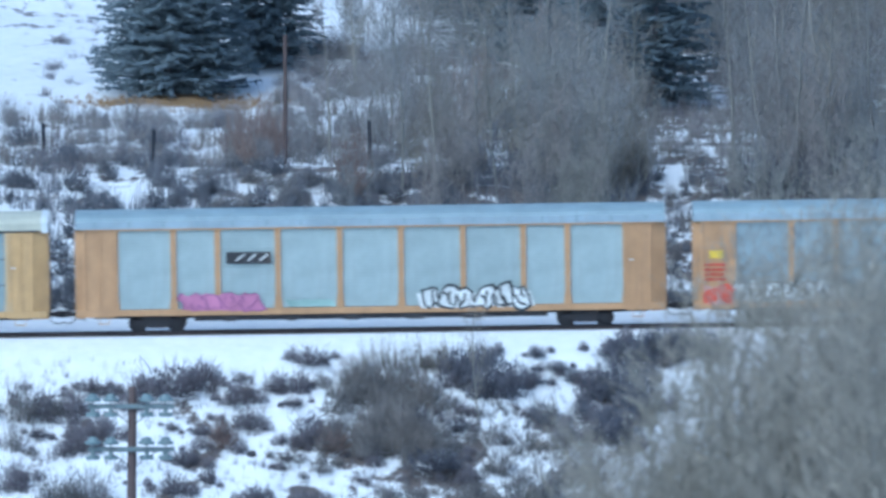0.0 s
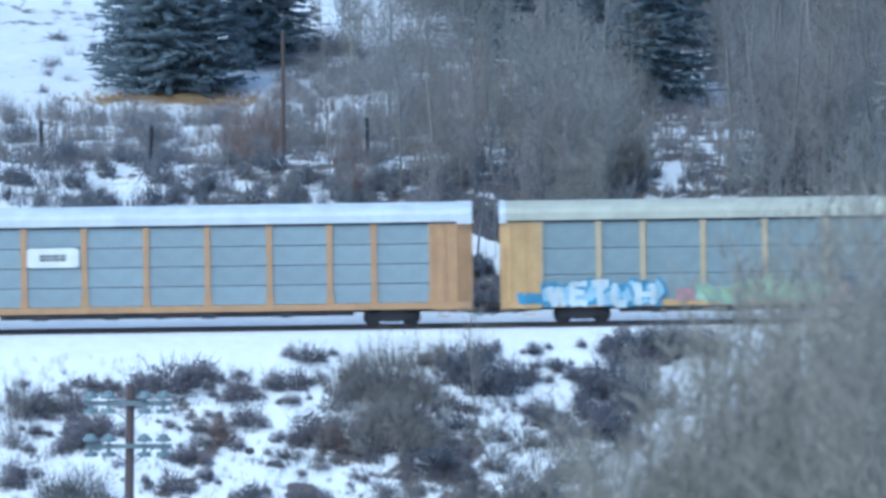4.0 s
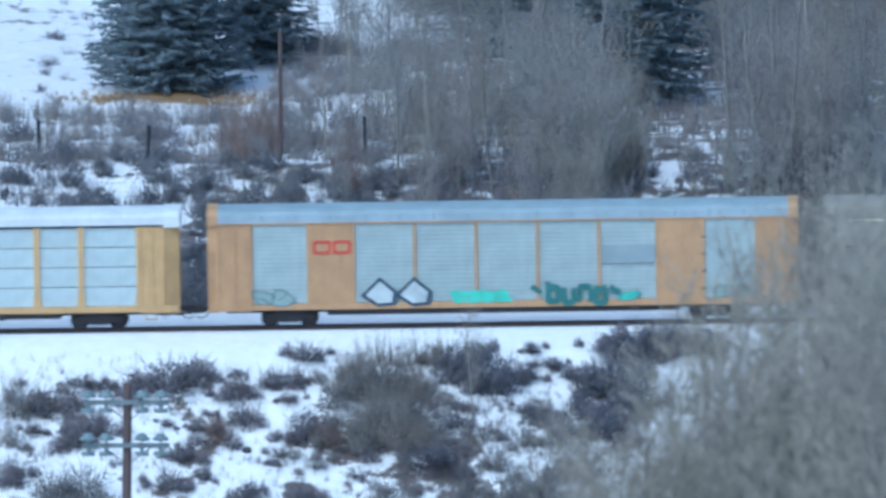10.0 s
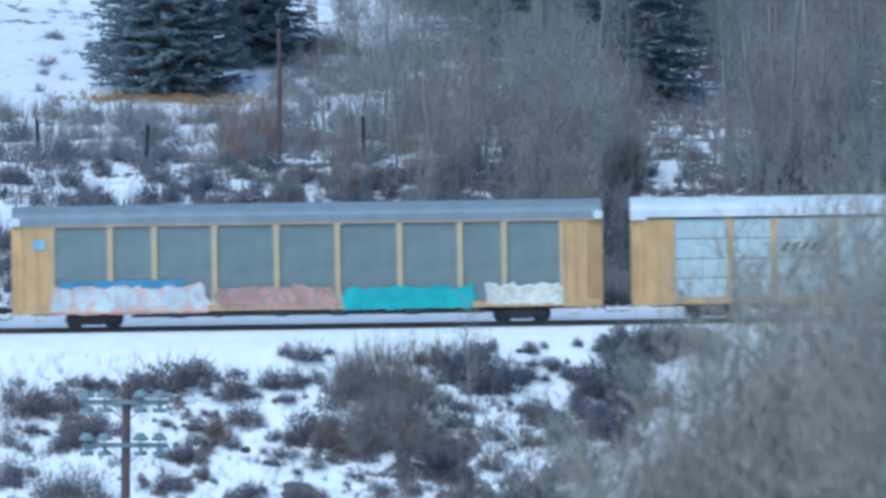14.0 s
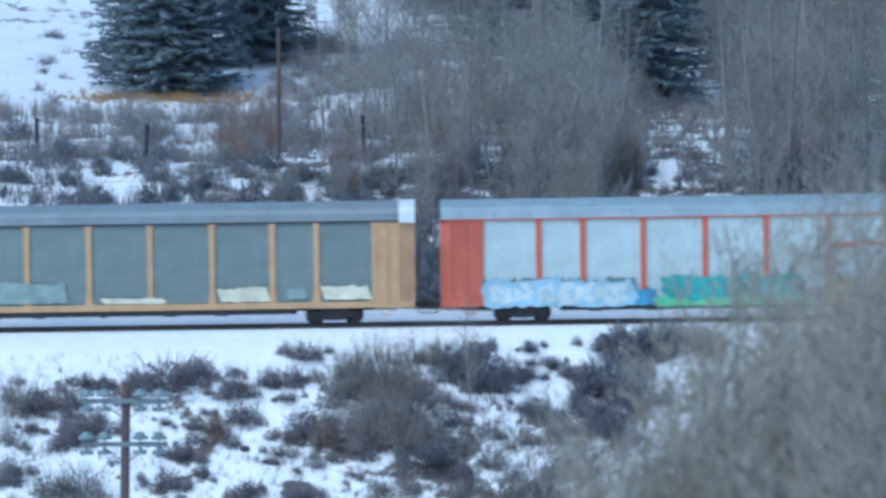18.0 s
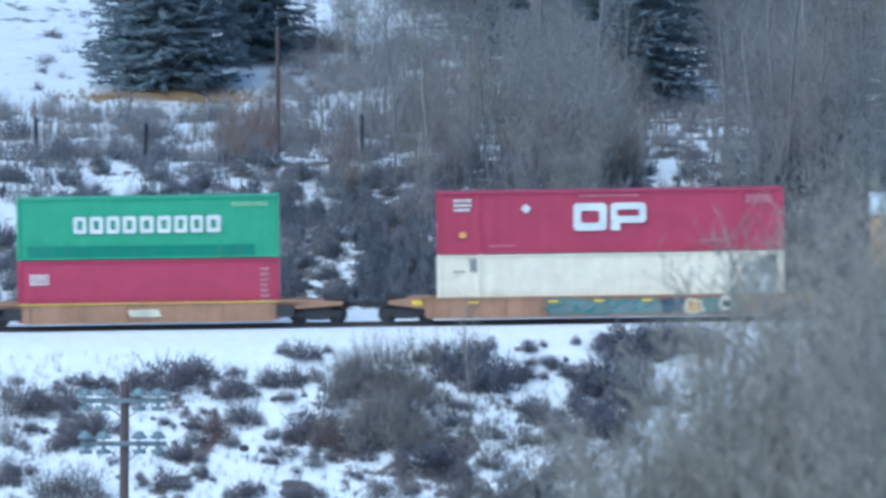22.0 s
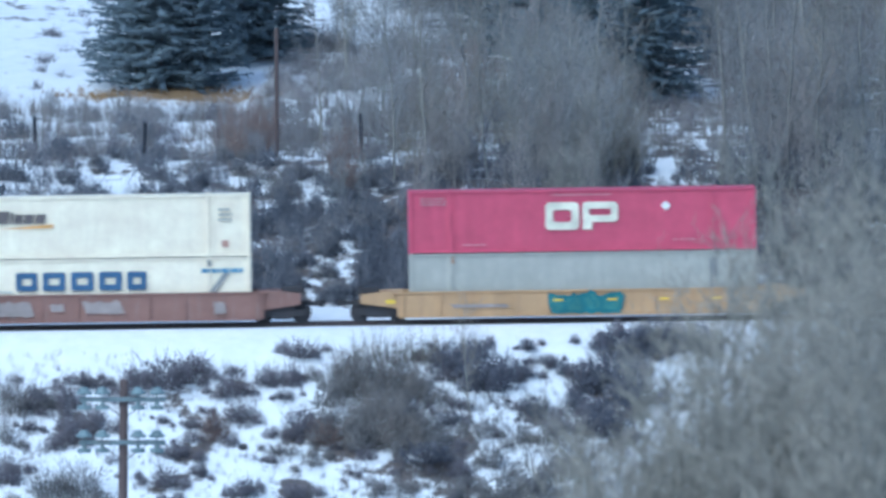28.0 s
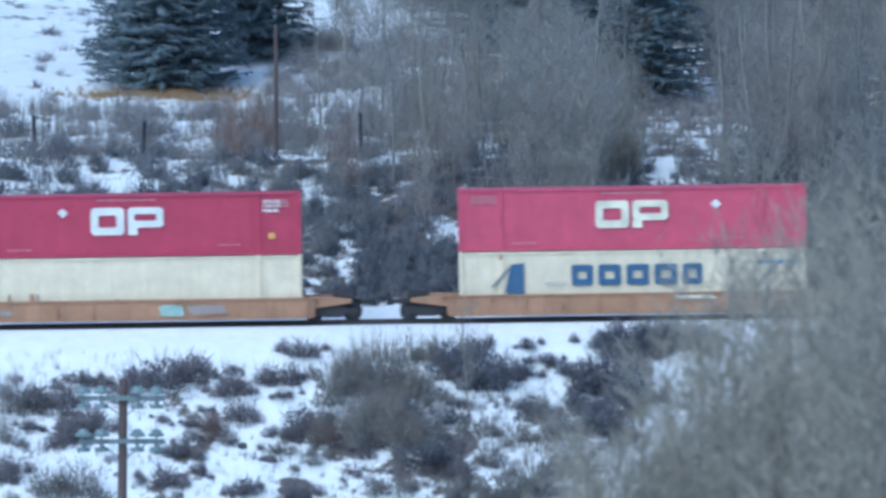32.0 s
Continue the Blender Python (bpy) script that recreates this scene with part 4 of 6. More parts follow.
def car_a8():
    car = autorack("red autorack with pale panels, blue, turquoise and amber graffiti", RED, SILVER_BRIGHT, ROOF_GREY, RED, RED, None, 1)
    bm = bmesh.new()
    prism(bm, [(4.5, 3.28), (6.85, 3.38), (6.85, 3.52), (4.5, 3.50)], -1.515, -1.511, "y")
    part("emblem", bm, INK_RED, car, "red company stripe")
    bm = bmesh.new()
    prism(bm, [(4.5, 3.18), (5.9, 3.24), (4.5, 3.26)], -1.515, -1.511, "y")
    part("emblem_shadow", bm, INK_BLACK, car, "dark stripe under the emblem")
    graffiti(car, -11.9, -4.5, 1.1, 2.1, None, None, "slate", 0, 88, -1.511)
    graffiti(car, -11.7, -4.7, 0.65, 2.05, "sky", "sky", "sky", 6, 81)
    graffiti(car, -11.5, -5.0, 0.75, 1.9, "frost", "sky", None, 6, 87, -1.53, 0.16)
    graffiti(car, -5.2, -3.6, 0.7, 1.6, None, None, "blue", 0, 82, -1.512)
    graffiti(car, -3.9, 3.6, 0.62, 1.15, None, None, "green", 0, 83)
    graffiti(car, -3.4, 3.2, 0.95, 2.15, "teal", "sea_green", "teal", 6, 84, weight=0.1)
    graffiti(car, 3.2, 4.4, 0.65, 1.3, None, None, "blue", 0, 85, -1.511)
    graffiti(car, 4.1, 11.0, 0.65, 1.85, "salmon", "amber", "amber", 6, 86, weight=0.2)
    sprayed_letters(car, ("cup", "peak", "stem_loop", "arch", "cup", "gate"), 4.3, 10.8, 0.9, 1.7, SPRAY["amber"], 89, 0.3, lean=0.2)
    dashes(car, 12.0, 12.3, 3.05, 3.15, 1, INK_WHITE, 5, y=-1.53)
    return car, -204.62


def car_a9():
    car = autorack("tan autorack with dull green-grey panels and pale paint patches", TAN, SILVER_DULL, ROOF_DARK, TAN, TAN, ROOF_WHITE, 1)
    for y in (-1.47,):
        boxes("sign_bay", TAN, car, [(-9.15, -7.1, y - 0.02, y + 0.02, 3.05, EAVE - 0.08)])
    patch(car, "sign_board", -8.7, -7.5, 3.2, 4.0, SPRAY["salmon_pale"], "faded pink sign", -1.50)
    patch(car, "sign_header", -8.6, -7.6, 4.0, 4.55, SPRAY["royal"], "blue and white company sign", -1.505)
    dashes(car, -8.5, -7.7, 4.08, 4.48, 2, INK_WHITE, 6, y=-1.510)
    patch(car, "paint_patch", -12.8, -12.2, 3.4, 4.1, INK_WHITE, "white stencil panel", -1.53)
    patch(car, "paint_patch", -12.75, -12.15, 1.2, 2.1, BOX_CREAM, "cream painted patch", -1.53)
    graffiti(car, -10.9, -9.8, 1.15, 2.0, "lichen", "white", None, 2, 91)
    graffiti(car, -8.5, -7.6, 1.05, 2.0, "white", "lichen", "white", 1, 92)
    graffiti(car, -7.0, -2.4, 1.15, 2.25, None, None, "lichen", 0, 93)
    graffiti(car, -0.9, 2.2, 1.1, 1.4, None, None, "cream", 0, 94)
    graffiti(car, 4.5, 7.0, 1.1, 1.85, None, None, "cream", 0, 95)
    graffiti(car, 7.7, 8.7, 1.2, 1.8, None, None, "lichen", 0, 96)
    graffiti(car, 9.3, 11.7, 1.15, 1.9, None, None, "cream", 0, 97)
    return car, -233.25


# ---- well cars and containers ----
def well_car(label, mat, inner, reach, rib=1.6, trucks=(-9.5, 9.5), ends=(1, 1), top=1.16, chord=None):
    """inner: half the well; reach: half the body with its end platforms. ends: 1 for a coupler end, 0 for a shared truck."""
    car = thing("well_railcar", label, "railcar", "container well cars of the train")
    for y in (-1, 1):
        bm = bmesh.new()
        box(bm, -inner - 0.3, inner + 0.3, y * 1.42 - 0.012, y * 1.42 + 0.012, 0.26, top - 0.08)
        side = part("side_plate", bm, mat, car)
        boxes("top_chord", mat, side, [(-(chord or inner + 0.5), chord or inner + 0.5, y * 1.40 - 0.09, y * 1.40 + 0.09, top - 0.10, top)], bevel=0.012)
        boxes("bottom_chord", mat, side, [(-inner - 0.2, inner + 0.2, y * 1.40 - 0.10, y * 1.40 + 0.06, 0.19, 0.29)], bevel=0.012)
        n = int(2 * inner / rib)
        for i in range(n + 1):
            x = -inner + 2 * inner * i / n
            boxes("stiffener", mat, side, [(x - 0.05, x + 0.05, y * 1.47 - 0.045, y * 1.47 + 0.045, 0.28, top - 0.09)])
    boxes("well_floor", IRON, car, [(-inner, inner, -1.35, 1.35, 0.20, 0.245)])
    for s, e in zip((-1, 1), ends):
        bm = bmesh.new()
        a, b = s * (inner + 0.05), s * reach
        prism(bm, [(a, 0.62 if e else 0.92), (a, top + 0.02), (s * (inner + 0.9), top + 0.02), (b, top - 0.12), (b, 0.88), (s * (inner + 0.7), 0.70 if e else 0.92)], -1.32, 1.32, "y")
        part("end_platform", bm, mat, car)
        if e:
            bm = bmesh.new()
            for y in (-1.25, 1.25):
                box(bm, b - 0.02, b + 0.02, y - 0.02, y + 0.02, top - 0.1, top + 0.75)
            box(bm, b - 0.02, b + 0.02, -1.27, 1.27, top + 0.70, top + 0.75)
            box(bm, b - 0.02, b + 0.02, -1.27, 1.27, top + 0.30, top + 0.34)
            part("hand_rail", bm, IRON, car)
            boxes("brake_box", IRON, car, [(s * (reach - 0.35) - 0.5, s * (reach - 0.35) + 0.5, -0.9, 0.9, top - 0.12, top + 0.22)], bevel=0.05)
            boxes("draft_sill", IRON, car, [(min(b, s * (reach + 0.35)), max(b, s * (reach + 0.35)), -0.3, 0.3, 0.72, 1.0)])
            c = part("coupler", COUPLER, IRON, car)
            c.location = (s * (reach + 0.4), 0, 0.86)
            c.scale.x = 1.0
            if s < 0:
                c.rotation_euler.z = math.pi
        else:
            x = s * 7.85
            if x in trucks:
                bm = bmesh.new()
                prism(bm, [(x - 0.50, 0.70), (x + 0.50, 0.70), (x + 0.42, 1.05), (x + 0.50, 1.30), (x + 0.28, 1.52), (x - 0.28, 1.52), (x - 0.50, 1.30), (x - 0.42, 1.05)], -1.0, 1.0, "y")
                part("articulation_joint", bm, IRON, car, "dark articulated joint above the shared truck", 0.02)
        if not e or len(trucks) < 2 or chord:
            boxes("equipment_box", IRON, car, [(min(s * (inner + 0.05), s * (inner + 1.15)), max(s * (inner + 0.05), s * (inner + 1.15)), -1.40, 1.40, 0.36, 0.92)], "dark equipment housing beside the truck", 0.03)
    for x in trucks:
        truck(car, x)
        boxes("truck_bolster", IRON, car, [(x - 0.45, x + 0.45, -1.1, 1.1, 0.70, 0.90)])
    return car


def corrugated(name, length, z0, z1, mat, pitch=0.28, depth=0.009):
    prof, n = [], int(length / pitch)
    step = length / n
    for i in range(n):
        x = -length / 2 + i * step
        prof += [(x, 0), (x + 0.30 * step, 0), (x + 0.5 * step, depth), (x + 0.8 * step, depth)]
    prof.append((length / 2, 0))
    verts = [(x, y, z) for z in (z0, z1) for x, y in prof]
    m = len(prof)
    quads = np.array([(i, i + 1, i + 1 + m, i + m) for i in range(m - 1)])
    return quick_mesh(name, verts, quads, mat)


def container(label, mat, length, height=2.896, z=0.25, smooth=False, posts=(), wide=1.22):
    """A freight container; its base lies z above the rails, and the empty sits at that base."""
    box_ = thing("shipping_container", label, "container", "containers on the train")
    h, half = height, length / 2
    for y in (-1, 1):
        if smooth:
            me = corrugated("side_wall", length - 0.2, 0.14, h - 0.08, mat, 0.61, 0.010)
        else:
            me = corrugated("side_wall", length - 0.2, 0.14, h - 0.08, mat)
        w = part("side_wall", me, mat, box_)
        w.location.y = y * (wide - 0.03)
        if y > 0:
            w.rotation_euler.z = math.pi
        boxes("top_rail", mat, box_, [(-half + 0.05, half - 0.05, y * wide - 0.035, y * wide + 0.035, h - 0.12, h - 0.02)])
        boxes("bottom_rail", mat, box_, [(-half + 0.05, half - 0.05, y * wide - 0.04, y * wide + 0.04, 0.02, 0.17)])
    boxes("roof_panel", mat, box_, [(-half + 0.05, half - 0.05, -wide + 0.02, wide - 0.02, h - 0.07, h - 0.03)])
    boxes("floor", IRON, box_, [(-half + 0.05, half - 0.05, -wide + 0.04, wide - 0.04, 0.05, 0.16)])
    boxes("end_wall", mat, box_, [(-half + 0.03, -half + 0.08, -wide + 0.05, wide - 0.05, 0.12, h - 0.1)])
    for a, b in ((-wide + 0.06, -0.01), (0.01, wide - 0.06)):
        d = boxes("door", mat, box_, [(half - 0.08, half - 0.03, a, b, 0.12, h - 0.12)])
        bm = bmesh.new()
        for k in (0.3, 0.7):
            disc(bm, half - 0.01, a + (b - a) * k, h / 2, 0.02, h / 2 - 0.12, "z", 6)
        part("lock_rod", bm, BOX_GREY, d)
    for x in sorted({-half + 0.09, half - 0.09, *posts, *[-p for p in posts]}):
        for y in (-1, 1):
            boxes("corner_post", mat, box_, [(x - 0.09, x + 0.09, y * wide - 0.045, y * wide + 0.045, 0.1, h - 0.05)], bevel=0.01)
            for zz in (0.0, h - 0.13):
                boxes("corner_casting", mat, box_, [(x - 0.09, x + 0.09, y * (wide - 0.03) - 0.085, y * (wide - 0.03) + 0.085, zz, zz + 0.13)], bevel=0.012)
    return box_


FT40, FT53, FACE = 12.19, 16.15, -1.275
POST53 = (6.10,)
UP = 0.25 + 2.896 + 0.012


def emblem_two(box_, x, mat):
    """The large emblem: two plain chamfered frames side by side."""
    for x0, x1, z0, z1 in ((x - 1.70, x - 0.14, 1.02, 2.30), (x + 0.02, x + 1.68, 1.36, 2.30)):
        bm = bmesh.new()
        framed(bm, x0, x1, z0, z1, 0.36 if z0 < 1.1 else 0.32, FACE)
        if z0 > 1.1:
            box(bm, x0, x0 + 0.45, FACE, FACE + 0.004, 1.02, 1.40)
        part("emblem_block", bm, mat, box_, "large white emblem block")


def emblem_box(label, mat, ex, mark, flip, stencil=-6.5):
    b = container(label, mat, FT53, smooth=True, posts=POST53)
    emblem_two(b, ex, SPRAY["ecru"] if flip else INK_WHITE)
    patch(b, "diamond_mark", mark - 0.22, mark + 0.22, 1.88, 2.28, INK_WHITE, "white diamond mark", FACE, 0.2)
    dashes(b, ex - 1.4, ex + 1.4, 2.58, 2.70, 1, SPRAY["rose"], 61, "faint lettering bars", FACE)
    s = -1 if flip else 1
    rows = [(6.3 * s, 7.5 * s, 2.2, 2.6, SPRAY["rose"], 2), (-5.6, -4.4, 0.32, 0.42, SPRAY["rose"], 3), (4.2, 5.3, 0.45, 0.55, SPRAY["rose"], 4)]
    if not flip:
        rows.append((stencil - 0.4, stencil + 0.4, 1.95, 2.6, INK_WHITE, 1))
        patch(b, "placard", stencil - 0.16, stencil + 0.16, 0.75, 1.02, SPRAY["amber"], "amber placard", FACE)
    for x0, x1, z0, z1, m, sd in rows:
        a, c = sorted((x0, x1))
        dashes(b, a, c, z0, z1, 3 if z1 - z0 > 0.3 else 1, m, sd, "small lettering bars", FACE)
    return b


def long_word(b, x0, x1, z0, z1, mat, label, n):
    return blocks(b, "lettering_block", x0, x1, z0, z1, n, mat, label, FACE)


def sail_mark(b, x):
    bm = bmesh.new()
    prism(bm, [(x - 1.4, 1.25), (x - 1.15, 1.25), (x - 0.45, 2.1), (x - 0.6, 2.15)], FACE, FACE + 0.004, "y")
    part("sail_stroke", bm, SPRAY["soot"], b, "grey slanted emblem stroke")
    bm = bmesh.new()
    prism(bm, [(x - 0.75, 1.0), (x + 0.15, 0.80), (x + 0.15, 2.35), (x - 0.45, 2.3)], FACE - 0.001, FACE + 0.004, "y")
    part("sail_emblem", bm, INK_BLUE, b, "blue sail-shaped emblem")


NAVY_W = [1.05, 1.1, 1.1, 1.1, 0.95]
NINE_W = [1, 1.05, 1, 1.05, 1.1, 1.05, 1, 1, 1.1]


def streaks(b, rows):
    """Narrow rusty stains on a container side."""
    for i, (x, z0, z1) in enumerate(rows):
        graffiti(b, x, x + 0.14 + 0.06 * (i % 3), z0, z1, None, None, ("rust", "soot")[i % 2], 0, 170 + i, FACE)


def stack(low, high, x):
    for b, z in ((low, 0.25), (high, UP)):
        if b:
            TRAIN.append((b, x, z))


def build_train():
    for make in (car_a0, car_a1, car_a2, car_a3, car_a4, car_a5, car_a6, car_a7, car_a8, car_a9):
        car, x = make()
        TRAIN.append((car, x, 0.0))

    w = well_car("orange well car with blue and white graffiti and yellow reflectors", WELL_ORANGE, 8.35, 10.35)
    reflectors(w, [-6.4, -2.7, -0.55, 1.68, 6.35], 0.93, -1.575, 0.24, 0.055)
    reflectors(w, [-9.0, 9.0], 0.95, -1.34, 0.24, 0.12)
    graffiti(w, -2.95, 2.5, 0.27, 1.07, "slate", "dark_green", "slate", 4, 101, -1.526, 0.14)
    graffiti(w, 2.3, 3.5, 0.28, 1.08, None, None, "navy", 0, 104, -1.548)
    graffiti(w, 3.45, 4.2, 0.32, 1.06, "amber", "cream", None, 1, 105, -1.55, 0.32)
    graffiti(w, 4.15, 5.05, 0.28, 1.06, None, None, "sea_green", 0, 106, -1.546)
    graffiti(w, 5.0, 5.8, 0.30, 1.1, "cream", "cream", None, 1, 102, -1.55)
    graffiti(w, 5.15, 5.65, 0.55, 0.9, None, None, "black", 0, 107, -1.568)
    TRAIN.append((w, -259.12, 0.0))
    low = container("plain white container in a well car", BOX_WHITE, FT53, smooth=True, posts=POST53)
    graffiti(low, 6.1, 7.8, 0.3, 2.72, None, None, "pale_grey", 0, 103, FACE)
    graffiti(low, 6.9, 7.75, 1.75, 2.7, None, None, "soot", 0, 108, FACE - 0.008)
    graffiti(low, 7.3, 7.72, 2.4, 2.74, None, None, "black", 0, 109, FACE - 0.012)
    graffiti(low, -6.55, -6.2, 2.05, 2.75, None, None, "soot", 0, 111, FACE)
    dashes(low, -7.3, -6.7, 2.0, 2.2, 1, BOX_GREY, 5, "small lettering bars", FACE)
    high = emblem_box("crimson container with large white emblem", BOX_RED, 0.0, -3.9, False, -6.85)
    stack(low, high, -259.12)

    for i, (x, tag) in enumerate(((-280.59, "first"), (-296.34, "middle"), (-312.02, "last"))):
        trucks = {"first": (7.85, -7.85), "middle": (-7.85,), "last": (-7.85,)}[tag]
        ends = {"first": (0, 1), "middle": (0, 0), "last": (1, 0)}[tag]
        w = well_car("orange short well car with a yellow edge, joined to its neighbour", WELL_ORANGE, 5.6, 9.0 if tag != "middle" else 7.4, 2.1, trucks, ends, 1.16, 7.35)
        boxes("edge_stripe", INK_YELLOW, w, [(-6.0, 6.0, -1.50, -1.492, 1.08, 1.13)], "thin yellow edge stripe")
        graffiti(w, -1.0 + i, 0.6 + i, 0.45, 0.85, None, None, "cream", 0, 110 + i, -1.526)
        TRAIN.append((w, x, 0.0))
    low = container("crimson container in a well car", BOX_RED, FT40)
    blocks(low, "lettering_block", -5.5, -4.6, 1.75, 2.25, [1, 1, 0.8], INK_WHITE, "white lettering blocks", FACE)
    dashes(low, 5.2, 5.6, 0.5, 2.5, 8, SPRAY["rose"], 7, "small lettering bars", FACE)
    high = container("green container with white lettering and a dark repainted band", BOX_GREEN, FT40)
    long_word(high, -3.45, 3.55, 1.2, 2.0, INK_WHITE, "large white lettering blocks", NINE_W)
    patch(high, "repainted_band", -5.6, 4.9, 0.12, 0.62, BOX_GREEN_DARK, "dark green repainted band", FACE)
    dashes(high, 3.9, 5.6, 2.4, 2.6, 2, SPRAY["lime"], 8, "small lettering bars", FACE)
    stack(low, high, -280.59)
    low = container("green container with half-repainted white lettering", BOX_GREEN, FT40)
    long_word(low, -4.4, 0.4, 1.10, 2.10, INK_WHITE, "large white lettering blocks", [1, 1, 1, 1, 1.1])
    long_word(low, 0.5, 4.5, 1.12, 1.64, INK_WHITE, "half-covered white lettering blocks", [1, 1, 1, 1])
    patch(low, "repainted_band", 0.4, 4.9, 1.66, 2.08, BOX_GREEN_DARK, "dark green repainted band", FACE)
    dashes(low, 3.9, 5.6, 2.3, 2.55, 2, SPRAY["lime"], 9, "small lettering bars", FACE)
    high = container("maroon container stacked on a green one", BOX_WINE, FT40)
    dashes(high, -5.55, -5.3, 1.3, 2.6, 5, INK_WHITE, 10, "upright lettering bars", FACE)
    dashes(high, 5.2, 5.6, 1.2, 2.5, 6, SPRAY["rose"], 11, "small lettering bars", FACE)
    patch(high, "placard", 5.1, 5.5, 1.0, 1.2, SPRAY["amber"], "amber placard", FACE)
    stack(low, high, -296.34)
    low = container("green container with white lettering", BOX_GREEN, FT40)
    long_word(low, -3.45, 3.5, 1.14, 1.97, INK_WHITE, "large white lettering blocks", NINE_W)
    dashes(low, 3.9, 5.6, 2.3, 2.55, 2, SPRAY["lime"], 12, "small lettering bars", FACE)
    high = container("maroon container with a white and yellow sign", BOX_WINE, FT40)
    patch(high, "sign_board", -5.5, -4.3, 2.05, 2.5, INK_WHITE, "white and yellow sign", FACE)
    bm = bmesh.new()
    prism(bm, [(-5.4, 2.45), (-4.35, 2.2), (-4.35, 2.48)], FACE - 0.008, FACE - 0.004, "y")
    part("sign_wedge", bm, INK_YELLOW, high, "yellow wedge")
    dashes(high, 5.2, 5.6, 0.6, 2.5, 8, SPRAY["rose"], 13, "small lettering bars", FACE)
    patch(high, "placard", 5.2, 5.5, 1.0, 1.35, SPRAY["amber"], "amber placard", FACE)
    stack(low, high, -312.02)

    w = well_car("ochre yellow well car with a dark teal painted patch", WELL_YELLOW, 8.35, 10.35, top=1.40)
    graffiti(w, -1.65, 1.75, 0.24, 1.30, "dark_green", "deep_teal", "deep_teal", 4, 120, -1.526, 0.3)
    reflectors(w, [-1.16, 1.35, 3.75, 6.2], 0.93, -1.575, 0.22)
    graffiti(w, -6.2, -3.4, 0.62, 0.82, None, None, "ash", 0, 121, -1.526)
    reflectors(w, [-8.95], 0.95, -1.34, 0.22, 0.09)
    TRAIN.append((w, -333.84, 0.0))
    low = container("grey container in a well car", BOX_GREY, FT53, smooth=True, posts=POST53)
    streaks(low, [(-6.1, 2.4, 2.8), (5.9, 1.0, 2.8), (-5.6, 0.2, 0.5), (6.1, 1.6, 2.7)])
    high = emblem_box("bright crimson container with large cream emblem", BOX_PINK, 0.0, 3.9, True)
    stack(low, high, -333.84)

    w = well_car("oxide brown well car with worn pale patches", WELL_BROWN, 8.35, 10.35, top=1.51)
    for i, (a, b, lo, hi) in enumerate(((-5.6, -2.0, 0.45, 1.25), (-1.3, -0.6, 0.7, 1.1), (0.2, 2.2, 0.55, 1.25), (6.3, 6.9, 0.5, 1.15))):
        graffiti(w, a, b, lo, hi, None, None, "ash", 0, 130 + i, -1.526)
    TRAIN.append((w, -357.32, 0.0))
    low = container("white container with navy lettering and a blue emblem", BOX_WHITE, FT53, smooth=True, posts=POST53)
    long_word(low, -2.85, 3.45, 1.42, 2.28, INK_BLUE, "large navy lettering blocks", NAVY_W)
    sail_mark(low, -5.2)
    bm = bmesh.new()
    dashes(low, 5.8, 7.7, 2.1, 2.42, 1, SPRAY["blue"], 15, "blue lettering bars", FACE)
    dashes(low, -4.1, -3.0, 1.28, 1.48, 1, SPRAY["pale_grey"], 16, "faint lettering bars", FACE)
    streaks(low, [(-6.2, 2.5, 2.8), (6.05, 2.45, 2.8)])
    prism(bm, [(5.9, 1.0), (6.2, 1.0), (7.1, 2.15), (6.8, 2.15)], FACE, FACE + 0.004, "y")
    part("swoosh_emblem", bm, SPRAY["soot"], low, "grey diagonal stroke")
    high = container("white container with dark lettering and an orange swoosh", BOX_WHITE, FT53, smooth=True, posts=POST53)
    bm, x = bmesh.new(), -3.75
    for wide, tall in ((0.62, 0.58), (0.20, 0.5), (0.46, 0.42), (0.52, 0.42), (0.52, 0.42)):
        prism(bm, [(x, 1.66), (x + wide - 0.07, 1.66), (x + wide - 0.07 + tall * 0.22, 1.66 + tall), (x + tall * 0.22, 1.66 + tall)], FACE, FACE + 0.004, "y")
        x += wide
    part("lettering_block", bm, SPRAY["umber"], high, "dark slanted lettering blocks")
    patch(high, "round_emblem", -4.5, -3.85, 1.55, 2.25, SPRAY["salmon"], "brown round emblem", FACE, 0.25)
    bm = bmesh.new()
    prism(bm, [(-3.7, 1.42), (-1.1, 1.44), (-1.05, 1.62), (-2.6, 1.5)], FACE, FACE + 0.004, "y")
    part("swoosh_emblem", bm, SPRAY["amber"], high, "orange swoosh")
    boxes("cooling_unit", BOX_WHITE, high, [(-8.55, -8.05, -1.15, 1.15, 1.95, 2.75)], "white housing on the container end", 0.04)
    dashes(high, 6.6, 7.2, 1.6, 2.3, 3, BOX_GREY, 14, "small lettering bars", FACE)
    patch(high, "placard", 6.75, 7.05, 0.45, 0.75, SPRAY["salmon"], "faded placard", FACE)
    stack(low, high, -357.32)

    w = well_car("orange well car under a cream container", WELL_ORANGE, 8.35, 10.35)
    graffiti(w, 1.9, 3.9, 0.85, 1.05, None, None, "cream", 0, 140, -1.526)
    TRAIN.append((w, -380.80, 0.0))
    low = container("cream container with navy lettering and a blue emblem", BOX_CREAM, FT53, smooth=True, posts=POST53)
    long_word(low, -2.85, 3.45, 1.28, 2.24, INK_BLUE, "large navy lettering blocks", NAVY_W)
    sail_mark(low, -5.2)
    bm = bmesh.new()
    dashes(low, 5.8, 7.7, 2.1, 2.42, 1, SPRAY["blue"], 15, "blue lettering bars", FACE)
    dashes(low, -4.1, -3.0, 1.28, 1.48, 1, SPRAY["pale_grey"], 16, "faint lettering bars", FACE)
